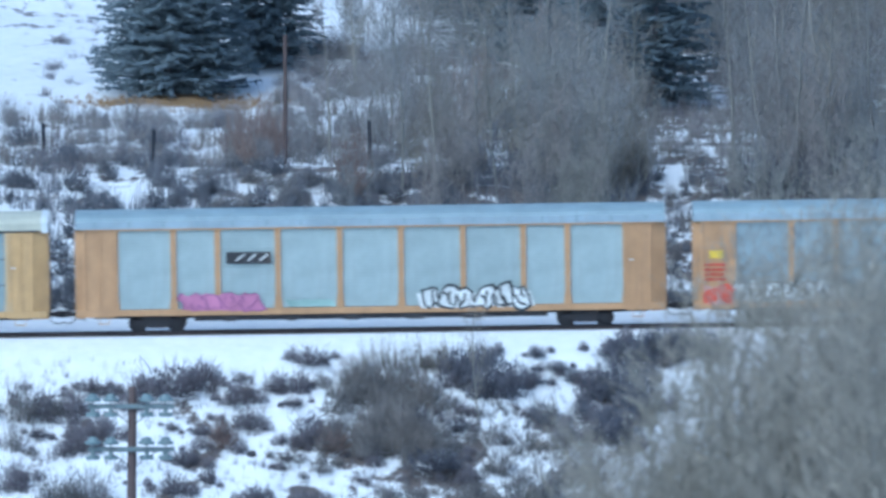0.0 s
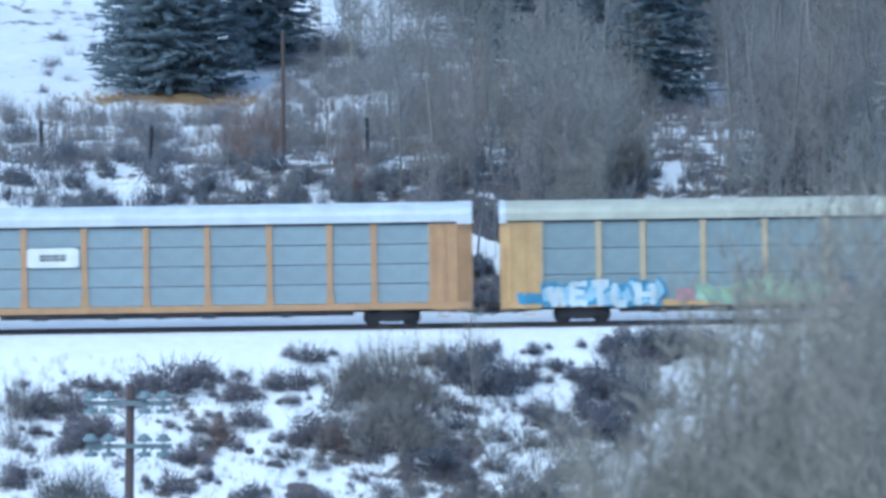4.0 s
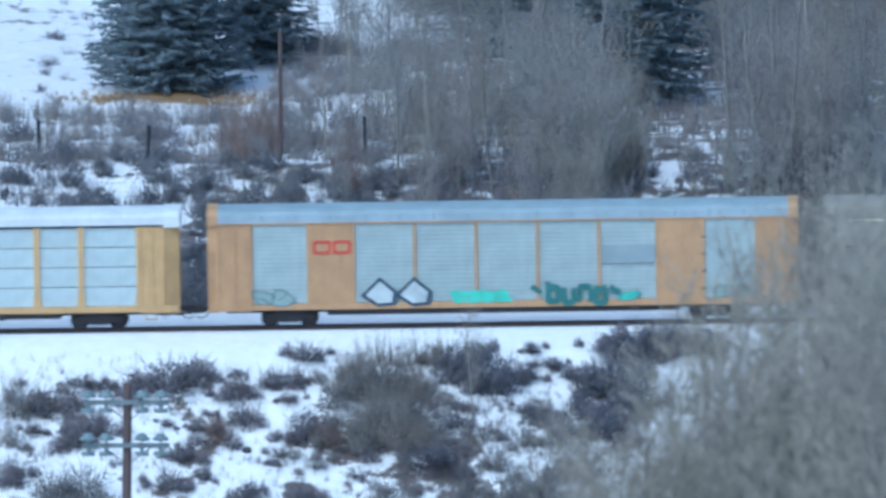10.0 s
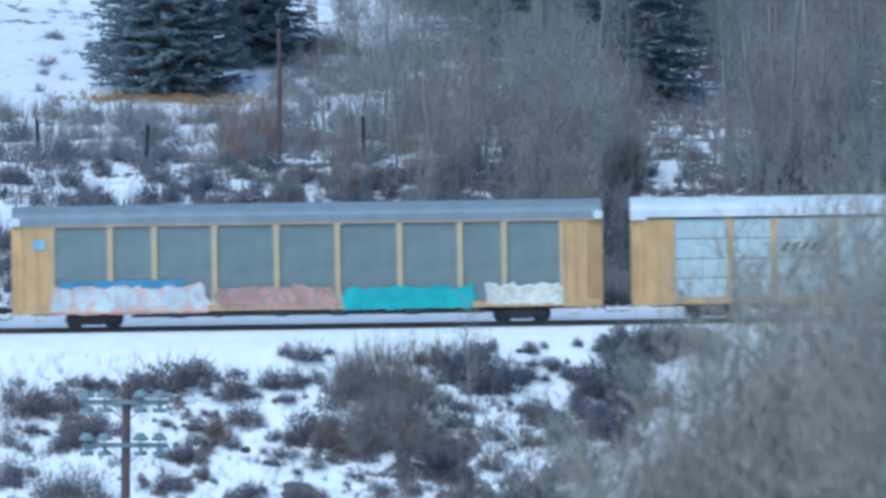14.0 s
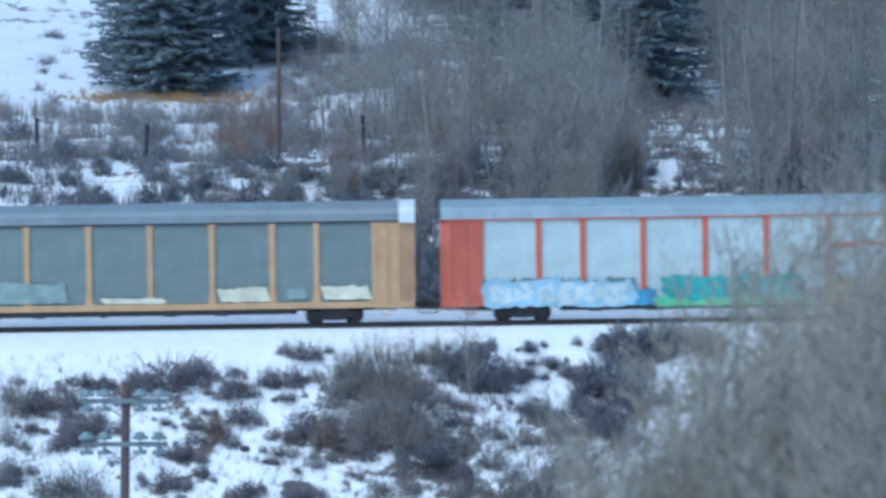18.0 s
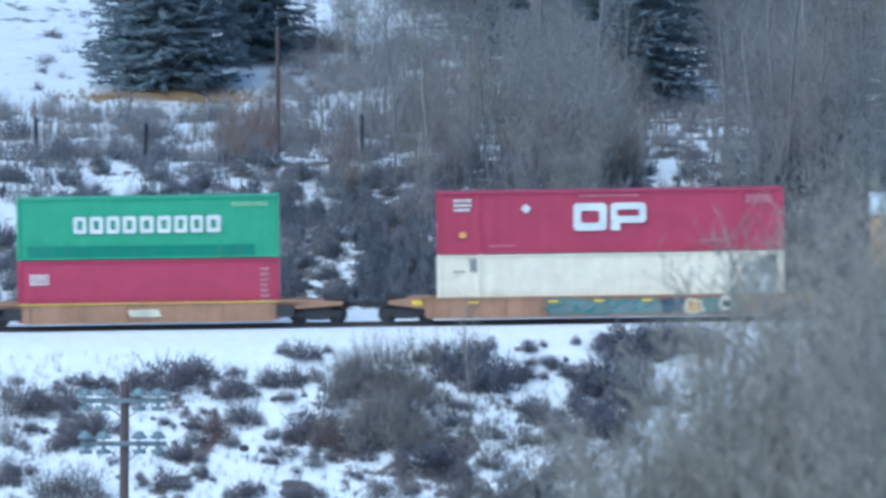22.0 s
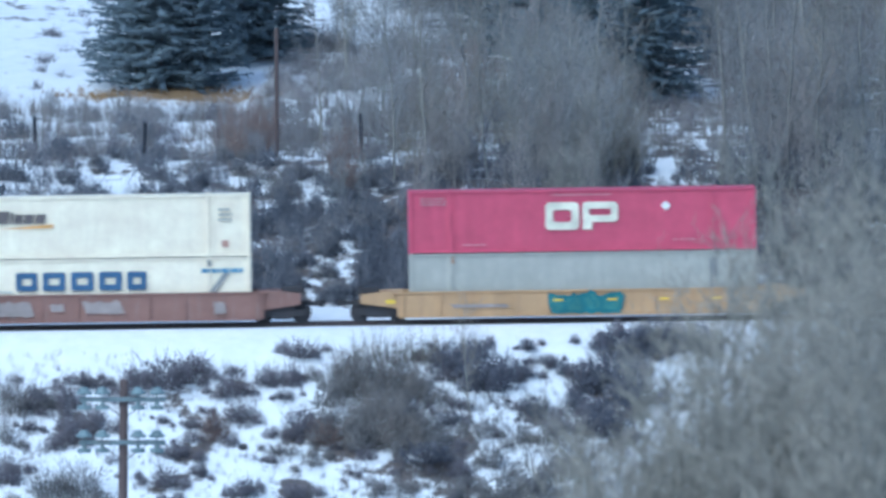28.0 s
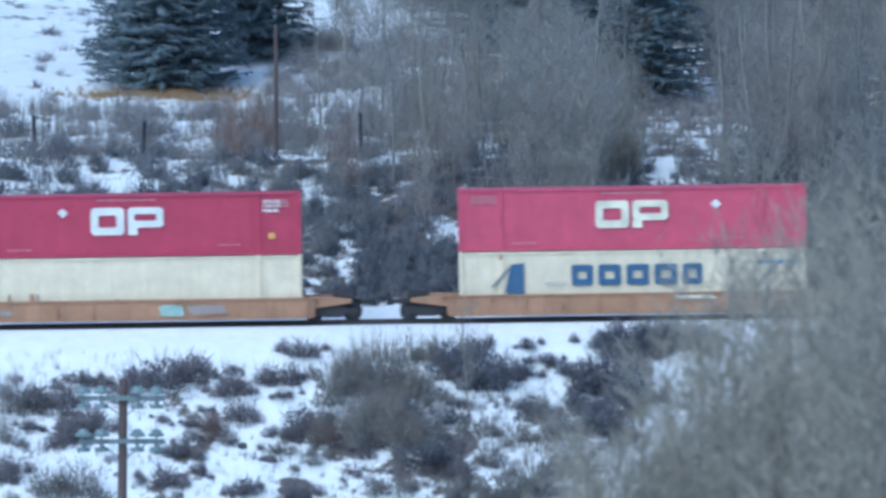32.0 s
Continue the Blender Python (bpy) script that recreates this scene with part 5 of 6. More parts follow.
    streaks(low, [(-6.2, 2.5, 2.8), (6.05, 2.45, 2.8)])
    prism(bm, [(5.5, 1.0), (5.8, 1.0), (6.8, 2.15), (6.5, 2.15)], FACE, FACE + 0.004, "y")
    part("swoosh_emblem", bm, SPRAY["soot"], low, "grey diagonal stroke")
    high = emblem_box("bright crimson container with large cream emblem", BOX_PINK, 0.0, 3.9, True)
    stack(low, high, -380.80)

    w = well_car("worn orange well car with a pale blue patch", WELL_ORANGE, 8.35, 10.35)
    graffiti(w, 1.4, 2.6, 0.35, 0.95, None, None, "faint", 0, 150, -1.526)
    graffiti(w, 2.7, 4.6, 0.42, 0.95, None, None, "ash", 0, 151, -1.526)
    graffiti(w, -6.0, -5.4, 0.5, 0.75, None, None, "soot", 0, 152, -1.526)
    TRAIN.append((w, -404.24, 0.0))
    low = container("plain cream container with rust streaks", BOX_CREAM, FT53, smooth=True, posts=POST53)
    streaks(low, [(-5.6, 0.3, 1.3), (-5.9, 0.2, 0.9), (-4.6, 0.3, 1.4), (-4.3, 0.6, 1.3), (-0.6, 0.5, 1.0), (2.6, 0.1, 0.5), (-7.2, 0.2, 1.1)])
    high = emblem_box("crimson container with large white emblem", BOX_RED, 0.0, -3.0, False, 6.7)
    stack(low, high, -404.24)


build_train()


# ---- plants: every stem and twig is a three-sided tapering rod ----
def rods(name, segs, mat):
    s = np.asarray(segs, float)
    p, q, ra, rb = s[:, 0:3], s[:, 3:6], s[:, 6:7], s[:, 7:8]
    u = q - p
    u /= np.maximum(np.linalg.norm(u, axis=1, keepdims=True), 1e-6)
    ref = np.where(np.abs(u[:, 2:3]) > 0.9, [[1.0, 0, 0]], [[0, 0, 1.0]])
    a = np.cross(u, ref)
    a /= np.maximum(np.linalg.norm(a, axis=1, keepdims=True), 1e-6)
    b = np.cross(u, a)
    dirs = [a, -0.5 * a + 0.866 * b, -0.5 * a - 0.866 * b]
    long = rb[:, 0] > 0.0
    n, k = int(long.sum()), int((~long).sum())
    v1 = np.stack([(p + c * ra)[long] for c in dirs] + [(q + c * rb)[long] for c in dirs], 1).reshape(-1, 3)
    v2 = np.stack([(p + c * ra)[~long] for c in dirs] + [q[~long]], 1).reshape(-1, 3)
    o = np.arange(n)[:, None] * 6
    e = n * 6 + np.arange(k)[:, None] * 4
    quads = np.stack([np.concatenate([o + i, o + (i + 1) % 3, o + (i + 1) % 3 + 3, o + i + 3], 1) for i in range(3)], 1).reshape(-1, 4)
    tris = np.stack([np.concatenate([e + i, e + (i + 1) % 3, e + 3], 1) for i in range(3)], 1).reshape(-1, 3)
    return quick_mesh(name, np.concatenate([v1, v2]), quads, mat, tris)


def branch(rng, out, p, u, length, rad, steps, wander, lift=0.0, tip=0.35):
    """One wandering stem; returns its joints with their directions."""
    joints, p, u = [], Vector(p), Vector(u).normalized()
    for i in range(steps):
        r0 = rad * (1 - (1 - tip) * i / steps)
        r1 = rad * (1 - (1 - tip) * (i + 1) / steps)
        if i == steps - 1 and rad < 0.012:
            r0, r1 = r0 * 1.25, 0.0
        q = p + u * (length / steps)
        out.append((*p, *q, r0, r1))
        joints.append((q, u.copy(), r1 or rad * 0.5))
        p = q
        u = (u + Vector((rng.gauss(0, wander), rng.gauss(0, wander), rng.gauss(0, wander) + lift))).normalized()
    return joints


def tilt_from(rng, u, lo, hi):
    side = Vector((rng.gauss(0, 1), rng.gauss(0, 1), rng.gauss(0, 1)))
    side = (side - u * side.dot(u)).normalized()
    k = rng.uniform(lo, hi)
    return u * math.cos(k) + side * math.sin(k)


def shrub_rods(seed, stems=34, spread=0.55, twigs=5, rad=0.011, fine=2, base=0.22):
    """The twigs of a bare bush about one metre high and wide."""
    rng, main, out = random.Random(seed), [], []
    for _ in range(stems):
        ang, lean = rng.uniform(0, math.tau), abs(rng.gauss(0, spread))
        u = Vector((math.cos(ang) * math.sin(lean), math.sin(ang) * math.sin(lean), math.cos(lean)))
        p = (rng.gauss(0, base), rng.gauss(0, base), -0.12)
        for q, w, r in branch(rng, main, p, u, rng.uniform(0.55, 1.1), rad, 4, 0.13, 0.03):
            for _k in range(rng.randint(1, twigs)):
                t = branch(rng, out, q, tilt_from(rng, w, 0.35, 0.95), rng.uniform(0.15, 0.38), r * 0.62, 2, 0.15, 0.05)
                if fine:
                    for q2, w2, r2 in t:
                        for _j in range(rng.randint(0, fine)):
                            branch(rng, out, q2, tilt_from(rng, w2, 0.3, 0.9), rng.uniform(0.08, 0.2), r2 * 0.7, 1, 0.1)
    return main, out


def bush_pair(pair, mat):
    return rods("stems", pair[0], mat), rods("twigs", pair[1], mat)


def tree_meshes(seed, height, bark_mat, twig_mat, limbs=24, lean=0.04, low=0.25, dense=5):
    rng, trunk, out = random.Random(seed), [], []
    joints = branch(rng, trunk, (0, 0, -0.3), (rng.gauss(0, lean), rng.gauss(0, lean), 1), height, 0.009 * height + 0.01, 9, 0.045, 0.02, 0.22)
    for i in range(limbs):
        h = low + (1 - low) * (i + rng.random()) / limbs
        k = min(int(h * 9), 8)
        q, u, r = joints[k]
        back = joints[k - 1][0] if k else Vector((0, 0, 0))
        p = back.lerp(q, rng.random())
        length = height * rng.uniform(0.14, 0.30) * (1.15 - 0.6 * h)
        for q1, u1, r1 in branch(rng, trunk if r > 0.06 and length > 2.5 else out, p, tilt_from(rng, u, 0.45, 0.95), length, max(0.014, r * 0.42), 5, 0.12, 0.10):
            for _ in range(rng.randint(2, dense)):
                for q2, u2, r2 in branch(rng, out, q1, tilt_from(rng, u1, 0.3, 0.9), rng.uniform(0.4, 0.95), max(0.007, r1 * 0.5), 2, 0.14, 0.08):
                    for _k in range(rng.randint(1, 2)):
                        branch(rng, out, q2, tilt_from(rng, u2, 0.25, 0.8), rng.uniform(0.25, 0.6), 0.008, 1, 0.1)
    return rods("trunk", trunk, bark_mat), rods("crown", out, twig_mat)


def spruce_meshes(seed, height, reach):
    rng, trunk, out = random.Random(seed), [], []
    branch(rng, trunk, (0, 0, -0.4), (0, 0, 1), height, 0.20, 10, 0.01, 0.0, 0.1)
    for i in range(340):
        z = 0.3 + (height - 0.5) * (1 - (1 - (i + rng.random()) / 340) ** 0.55)
        k = 1 - z / height
        ang, length = rng.uniform(0, math.tau), (0.3 + reach * min(1, 1.35 * k) ** 0.8) * rng.uniform(0.75, 1.1)
        u = Vector((math.cos(ang), math.sin(ang), rng.uniform(-0.30, 0.25)))
        for j, (q, w, r) in enumerate(branch(rng, out, (0, 0, z), u, length, 0.045, 5, 0.05, 0.02, 0.5)):
            for s in (-1, 1) * 4:
                side = Vector((-w.y, w.x, 0)) * s
                t = (w * rng.uniform(0.2, 1.0) + side * rng.uniform(0.2, 1.0) + Vector((0, 0, rng.uniform(-0.75, 0.35)))).normalized()
                a = q - w * rng.uniform(0, length / 5)
                out.append((*a, *(a + t * rng.uniform(0.22, 0.5)), rng.uniform(0.035, 0.07), 0.0))
    return rods("trunk", trunk, TWIG_DARK), rods("crown", out, NEEDLES)


def sized(x, d, s, rz=0.0, wide=1.0, z=0.0):
    return slope_pose(x, d, z, rz) @ Matrix.Diagonal((s * wide, s * wide, s, 1))


def plant_single(name, meshes, label, category, group, m):
    """A thing whose parts are the given (part name, mesh) pairs."""
    ob = thing(name, label, category, group, m)
    for n, me in meshes:
        c = new(n, me)
        c.parent = ob
        if n in ("stem_base", "twig_crown"):
            tagged(c, kind="stuff")
    return ob


SHRUBS = {k: [bush_pair(shrub_rods(7 * i + 100 * j, st, sp, tw, r, f), mat) for i in range(3)] for j, (k, mat, st, sp, tw, r, f) in enumerate((
    ("dark", TWIG_DARK, 26, 0.70, 4, 0.020, 0), ("grey", TWIG_GREY, 26, 0.42, 4, 0.014, 0), ("red", TWIG_RED, 26, 0.50, 4, 0.0135, 0),
    ("thin", TWIG_DARK, 16, 0.45, 3, 0.0125, 0), ("pale", TWIG_BUFF, 24, 0.40, 4, 0.011, 0)))}
SHRUB_LABEL = {"dark": "low dense bare purple-brown bush in snow", "grey": "tall bare grey-brown willow bush on the bank", "red": "bare russet-stemmed bush in snow",
               "thin": "thin bare dark bush in snow", "pale": "bare buff-coloured bush in snow"}
plant_rng = random.Random(5)


def bush(kind, x, d, h, wide=1.0):
    m = sized(x, d, h * 0.95, plant_rng.uniform(0, 360), wide * plant_rng.uniform(0.9, 1.15))
    return plant_single(kind_name(kind), zip(("stem_base", "twig_crown"), plant_rng.choice(SHRUBS[kind])), SHRUB_LABEL[kind], "bush", "bushes along the railway", m)


def kind_name(kind):
    return {"grey": "willow_bush", "pale": "willow_bush"}.get(kind, "bush")


def mass_rods(seed, twigs=620, rad=0.0125, lumps=6, wisps=26, reach=0.16):
    """The twigs of a dense rounded bush, one metre wide and high: crossing twigs fill a lumpy dome."""
    rng, stems, out, domes = random.Random(seed), [], [], [(0.0, 0.0, 0.36, 0.82)]
    for i in range(lumps):
        a, r = i * math.tau / lumps + rng.uniform(-0.4, 0.4), rng.uniform(0.16, 0.34)
        domes.append((math.cos(a) * r, math.sin(a) * r, rng.uniform(0.17, 0.28), rng.uniform(0.42, 0.92)))
    total = sum(d[2] ** 2 * d[3] for d in domes)
    for cx, cy, wide, tall in domes:
        for _ in range(2):
            branch(rng, stems, (cx * 0.4, cy * 0.4, -0.15), (cx * 0.8 + rng.gauss(0, 0.15), cy * 0.8 + rng.gauss(0, 0.15), tall), tall, 0.016, 3, 0.12)
        for _ in range(int(twigs * wide ** 2 * tall / total)):
            a, k, el = rng.uniform(0, math.tau), rng.random() ** 0.45, math.asin(rng.uniform(0, 1))
            u = Vector((math.cos(a) * math.cos(el), math.sin(a) * math.cos(el), math.sin(el)))
            p = Vector((cx + u.x * wide * k, cy + u.y * wide * k, u.z * tall * k * 0.94 - 0.06))
            t = (u + Vector((rng.gauss(0, 0.7), rng.gauss(0, 0.7), rng.gauss(0.35, 0.6)))).normalized()
            out.append((*p, *(p + t * rng.uniform(0.6, 1.3) * reach), rad * rng.uniform(0.8, 1.3), 0.0))
    for _ in range(wisps):
        a, r = rng.uniform(0, math.tau), rng.uniform(0.05, 0.42)
        p = (math.cos(a) * r, math.sin(a) * r, rng.uniform(0.35, 0.7))
        branch(rng, out, p, (math.cos(a) * r, math.sin(a) * r, rng.uniform(0.5, 1.1)), rng.uniform(0.22, 0.42), rad * 0.48, 2, 0.15)
    return stems, out


MASSES = {k: [bush_pair(mass_rods(1200 + 20 * j + i, *shape), mat) for i in range(4)] for j, (k, mat, *shape) in enumerate((
    ("dark", TWIG_DARK, 620, 0.0135, 6, 22), ("deep", TWIG_PLUM, 760, 0.0115, 6, 30), ("willow", TWIG_GREY, 1500, 0.0062, 8, 110, 0.12),
    ("grey", TWIG_DOVE, 420, 0.011, 6, 40), ("russet", TWIG_RED, 520, 0.0115, 5, 26), ("slate", TWIG_SLATE, 520, 0.0135, 6, 30), ("haze", TWIG_PALE, 420, 0.0085, 6, 60, 0.18)))}
MASS_LABEL = {"dark": "low dense bare purple-brown bush in snow", "deep": "broad dense dark bare bush on the bank", "willow": "tall dense bare grey-brown willow on the bank",
              "grey": "open bare grey-brown bush in snow", "russet": "bare russet-stemmed bush in snow", "slate": "dense bare slate-grey bush on the hillside", "haze": "fine-twigged bare grey bush on the terrace"}


def mass(kind, x, d, h, w):
    m = slope_pose(x, d, -0.04 * h, plant_rng.uniform(0, 360)) @ Matrix.Diagonal((w, w, h * 1.04, 1))
    return plant_single("willow_bush" if kind == "willow" else "bush", zip(("stem_base", "twig_crown"), plant_rng.choice(MASSES[kind])), MASS_LABEL[kind], "bush", "bushes along the railway", m)


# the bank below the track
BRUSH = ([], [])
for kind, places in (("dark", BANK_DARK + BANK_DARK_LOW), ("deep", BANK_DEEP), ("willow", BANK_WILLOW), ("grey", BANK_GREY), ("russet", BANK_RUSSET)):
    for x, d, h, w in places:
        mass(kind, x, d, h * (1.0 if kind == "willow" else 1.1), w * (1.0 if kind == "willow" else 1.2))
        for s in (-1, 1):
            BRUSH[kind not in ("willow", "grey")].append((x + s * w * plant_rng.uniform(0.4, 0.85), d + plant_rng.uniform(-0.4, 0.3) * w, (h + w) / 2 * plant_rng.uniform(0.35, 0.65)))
for x, d, h in ((-3.6, -4.6, 1.8), (-2.7, -4.5, 2.0), (-1.8, -4.7, 2.1), (-0.9, -4.6, 1.9), (0.1, -4.5, 1.9), (1.4, -4.4, 2.1)):
    bush("pale", x, d, h, 0.6)
for _ in range(26):
    bush("thin", plant_rng.uniform(-21, 8), plant_rng.uniform(-13, -5.0), plant_rng.uniform(0.5, 0.9), 1.2)
for _ in range(30):
    bush(plant_rng.choice(("thin", "dark")), plant_rng.uniform(-21, -16.5), plant_rng.uniform(68, 105), plant_rng.uniform(0.3, 0.7), 1.4)

# the slope behind the track, and the terrace above it
def uneven(x, d, shift):
    """Uneven growth: thickets and open snow."""
    return noise.noise(Vector((x * 0.33, d * 0.33, shift))) + 0.5 * noise.noise(Vector((x * 0.9, d * 0.9, shift + 4)))


def scrub(name, mat, places, label, twigs=130, rad=0.034):
    """Countless small round bushes on the slope, joined."""
    rng, kinds, rows = random.Random(name), [np.array(sum(mass_rods(740 + i, twigs, rad, 3, 10, 0.22), [])) for i in range(4)], []
    for x, d, h in places:
        k, a, w = kinds[rng.randrange(4)].copy(), rng.uniform(0, math.tau), 1.25 * rng.uniform(0.9, 1.15)
        for c in (0, 3):
            px, py = k[:, c].copy(), k[:, c + 1].copy()
            k[:, c] = x + h * w * (px * math.cos(a) - py * math.sin(a))
            k[:, c + 1] = d + h * w * (px * math.sin(a) + py * math.cos(a))
            k[:, c + 2] = k[:, c + 2] * h + float(ground_z(x, d))
        k[:, 6:] *= h
        rows.append(k)
    return tagged(new(name, rods(name, np.concatenate(rows), mat)), label, "bush", kind="stuff")


spots = []
TERRACE_DARK = [
    (-19.93, 29.7, 1.1, 2.48), (-18.36, 32.5, 0.99, 2.21), (-15.51, 28.9, 0.82, 1.92), (-13.36, 31.7, 0.94, 2.21), (-21.13, 41.1, 1.4, 1.96), (-13.74, 23.4, 1.23, 1.91),
    (-17.83, 23.6, 1.36, 1.63), (-20.28, 23.5, 1.09, 1.36), (4.52, 22.5, 2.58, 2.99), (3.16, 22.4, 1.63, 1.63), (5.39, 63.5, 2.32, 3.48), (15.39, 21.9, 2.45, 2.99),
    (17.56, 21.8, 2.17, 2.44), (20.3, 22.5, 2.45, 2.45), (16.5, 33.4, 1.66, 2.49), (19.04, 25.8, 1.64, 2.19), (11.03, 53.7, 0.86, 2.28), (-6.65, 23.3, 0.98, 2.45),
    (-5.28, 22.6, 1.09, 1.63), (-2.29, 22.8, 1.63, 1.9), (6.15, 23.0, 1.63, 1.63),
]
TERRACE_RUSSET = [
    (-4.46, 22.4, 1.9, 1.9), (7.24, 22.5, 2.72, 2.45), (8.1, 26.2, 1.64, 1.64), (-9.69, 26.3, 1.92, 1.64), (-8.71, 34.3, 2.22, 1.11), (1.77, 62.9, 3.19, 1.74),
    (-4.75, 24.3, 1.09, 1.09),
]
for _ in range(640):
    x, d = plant_rng.uniform(-24, 24), plant_rng.uniform(8.5, 26)
    open_gap = 10.4 < x < 14.2
    if abs(x - (17.9 - d) * 0.71) > 1.15 and uneven(x, d, 2.0) > plant_rng.uniform(-0.35, 0.3) - (0.25 if x > 2 else 0.0) + (0.08 if open_gap else 0.0) - (0.2 if d < 14 else 0.0):
        spots.append((x, d, plant_rng.uniform(0.45, 1.2) * (0.75 if open_gap else 1.0)))
for x0, x1, d0, d1, n in ((-14.2, -10.8, 8.8, 15, 34), (-18.2, -14.2, 8.8, 14, 18), (-3.6, 0.6, 8.8, 14.5, 40), (8.6, 24, 8.8, 13, 40), (-22, -10.8, 8.8, 16, 30), (-13, -2.5, 8.8, 20, 70)):
    for _ in range(n):
        spots.append((plant_rng.uniform(x0, x1), plant_rng.uniform(d0, d1), plant_rng.uniform(0.5, 1.2)))
for _ in range(70):
    x, d = plant_rng.uniform(0.4, 7), plant_rng.uniform(8.8, 15)
    if x < (17.9 - d) * 0.71 - 1.4:
        spots.append((x, d, plant_rng.uniform(0.5, 1.1)))
low = [(plant_rng.uniform(-21, 8), plant_rng.uniform(-13.5, -5.3)) for _ in range(150)] + [(plant_rng.uniform(-1, 9), plant_rng.uniform(-13.5, -7.5)) for _ in range(130)]
scrub("grey_brush", TWIG_DOVE, BRUSH[0], "small grey bushes beside the willows on the bank", 300, 0.016)
scrub("bank_scrub", TWIG_DARK, BRUSH[1] + [(x, d, plant_rng.uniform(0.25, 0.6)) for x, d in low if uneven(x * 1.4, d * 1.4, 6.0) > plant_rng.uniform(-0.1, 0.45)], "low purple-brown brush on the snowy bank", 300, 0.018)
scrub("slope_scrub", TWIG_SLATE, spots, "small round slate-grey bushes in slope snow")
for _ in range(70):
    bush(plant_rng.choice(("thin", "grey", "grey", "thin")), plant_rng.triangular(-24, 22, -15), plant_rng.uniform(24, 58), plant_rng.uniform(0.9, 1.8), 0.9)
for _ in range(78):
    h = plant_rng.uniform(0.8, 1.7)
    mass("haze" if _ % 5 else "slate", plant_rng.triangular(-24, 8, -16), plant_rng.uniform(24.5, 56), h, h * plant_rng.uniform(0.8, 1.4))
slope_brush, far_brush = [], [(plant_rng.uniform(-8.6, 0.5), plant_rng.uniform(60, 82), plant_rng.uniform(0.7, 1.7)) for _ in range(64)]
for _ in range(60):
    x, d = plant_rng.uniform(-22, 10), plant_rng.uniform(9, 25)
    if abs(x - (17.9 - d) * 0.71) > 1.3:
        slope_brush.append((x, d, plant_rng.uniform(0.6, 1.4)))
slope_brush += [(plant_rng.uniform(-13.5, -2.0), plant_rng.uniform(20.5, 26), plant_rng.uniform(0.6, 1.2)) for _ in range(30)]
slope_brush += [(plant_rng.uniform(-7.5, -2.6), plant_rng.uniform(10, 20), plant_rng.uniform(0.6, 1.3)) for _ in range(24)]
scrub("slope_brush", TWIG_SLATE, slope_brush[::2], "dense slate-grey bushes along the slope top", 420, 0.013)
scrub("dove_brush", TWIG_DOVE, slope_brush[1::2], "dense dove-grey bushes along the slope top", 420, 0.011)
far_brush += [(plant_rng.uniform(9.3, 13.8), plant_rng.uniform(27, 58), plant_rng.uniform(0.45, 0.95)) for _ in range(34)]
scrub("far_brush", TWIG_PALE, far_brush, "fine-twigged pale bushes in the hillside snow", 420, 0.0095)
for x, d, h, w in TERRACE_DARK:
    mass("slate", x, d, h, w)
for x, d, h, w in TERRACE_RUSSET:
    mass("russet", x, d, h, w)
for x, d, h in ((-9.6, 33, 3.4), (-10.3, 31, 3.0), (-9.0, 36, 3.2), (-5.0, 24, 2.0), (-4.4, 25, 2.2), (1.4, 60, 4.0), (-8.4, 30, 3.0)):
    bush("red", x, d, h, 0.6)
for _ in range(40):
    bush(plant_rng.choice(("grey", "pale", "grey", "pale")), plant_rng.uniform(-2, 10), plant_rng.uniform(20, 60), plant_rng.uniform(1.8, 3.4), 0.8)

for x, d, h in ((10.6, 20, 1.5), (11.4, 17, 1.3), (12.3, 21, 1.6), (13.1, 18, 1.5), (13.8, 22, 1.9), (12.0, 24, 1.4), (10.9, 14, 1.3)):
    bush("grey", x, d, h, 0.8)
for x, d, h in ((8.3, 22, 3.2), (8.9, 23, 3.4), (9.5, 24, 3.2), (8.6, 25, 3.0)):
    bush("pale", x, d, h, 0.7)

ASPENS = [tree_meshes(300 + i, 10.5, BARK_PALE, (TWIG_HILL, TWIG_BUFF, TWIG_GREY)[i % 3], 20, 0.05, 0.2, 3) for i in range(4)]
TREES = [(-2.15, 22.3, 9.6), (-0.52, 21.9, 9.4), (-5.76, 31.3, 8.0), (-2.89, 54.1, 9), (1.39, 23.6, 9.2), (2.39, 21.7, 9.8), (4.7, 47.8, 9), (6.88, 40.0, 9), (7.63, 33.1, 10.1), (8.83, 24.1, 8.7), (13.81, 24.6, 11),
         (15.28, 23.3, 11), (16.77, 23.1, 11.5), (18.2, 23.7, 11), (19.82, 33.7, 10), (20.83, 26.6, 11), (-1.22, 67.5, 8), (-4.62, 65.4, 8), (0.76, 67.2, 8), (3.36, 63.2, 9), (14.98, 39.7, 10),
         (18.72, 53.1, 11), (21.09, 55.9, 11), (5.85, 66.0, 9), (17.18, 65.4, 11), (22.0, 38.0, 11), (16.2, 31.0, 11)]
for i, (x, d, h) in enumerate(TREES):
    tr, cr = ASPENS[i % 4]
    plant_single("aspen_tree", (("trunk", tr), ("crown", cr)), "tall bare grey-barked aspen on the hillside", "tree", "bare trees behind the railway", sized(x, d, h / 10.5, plant_rng.uniform(0, 360)))
plant_single("aspen_tree", (("trunk", ASPENS[1][0]), ("crown", ASPENS[1][1])), "slender bare young aspen on the snow bank", "tree", "", sized(1.45, -8.3, 0.5, 40))
DARK_TREE = tree_meshes(330, 9.0, TWIG_SLATE, TWIG_SLATE, 12, 0.05, 0.35, 3)
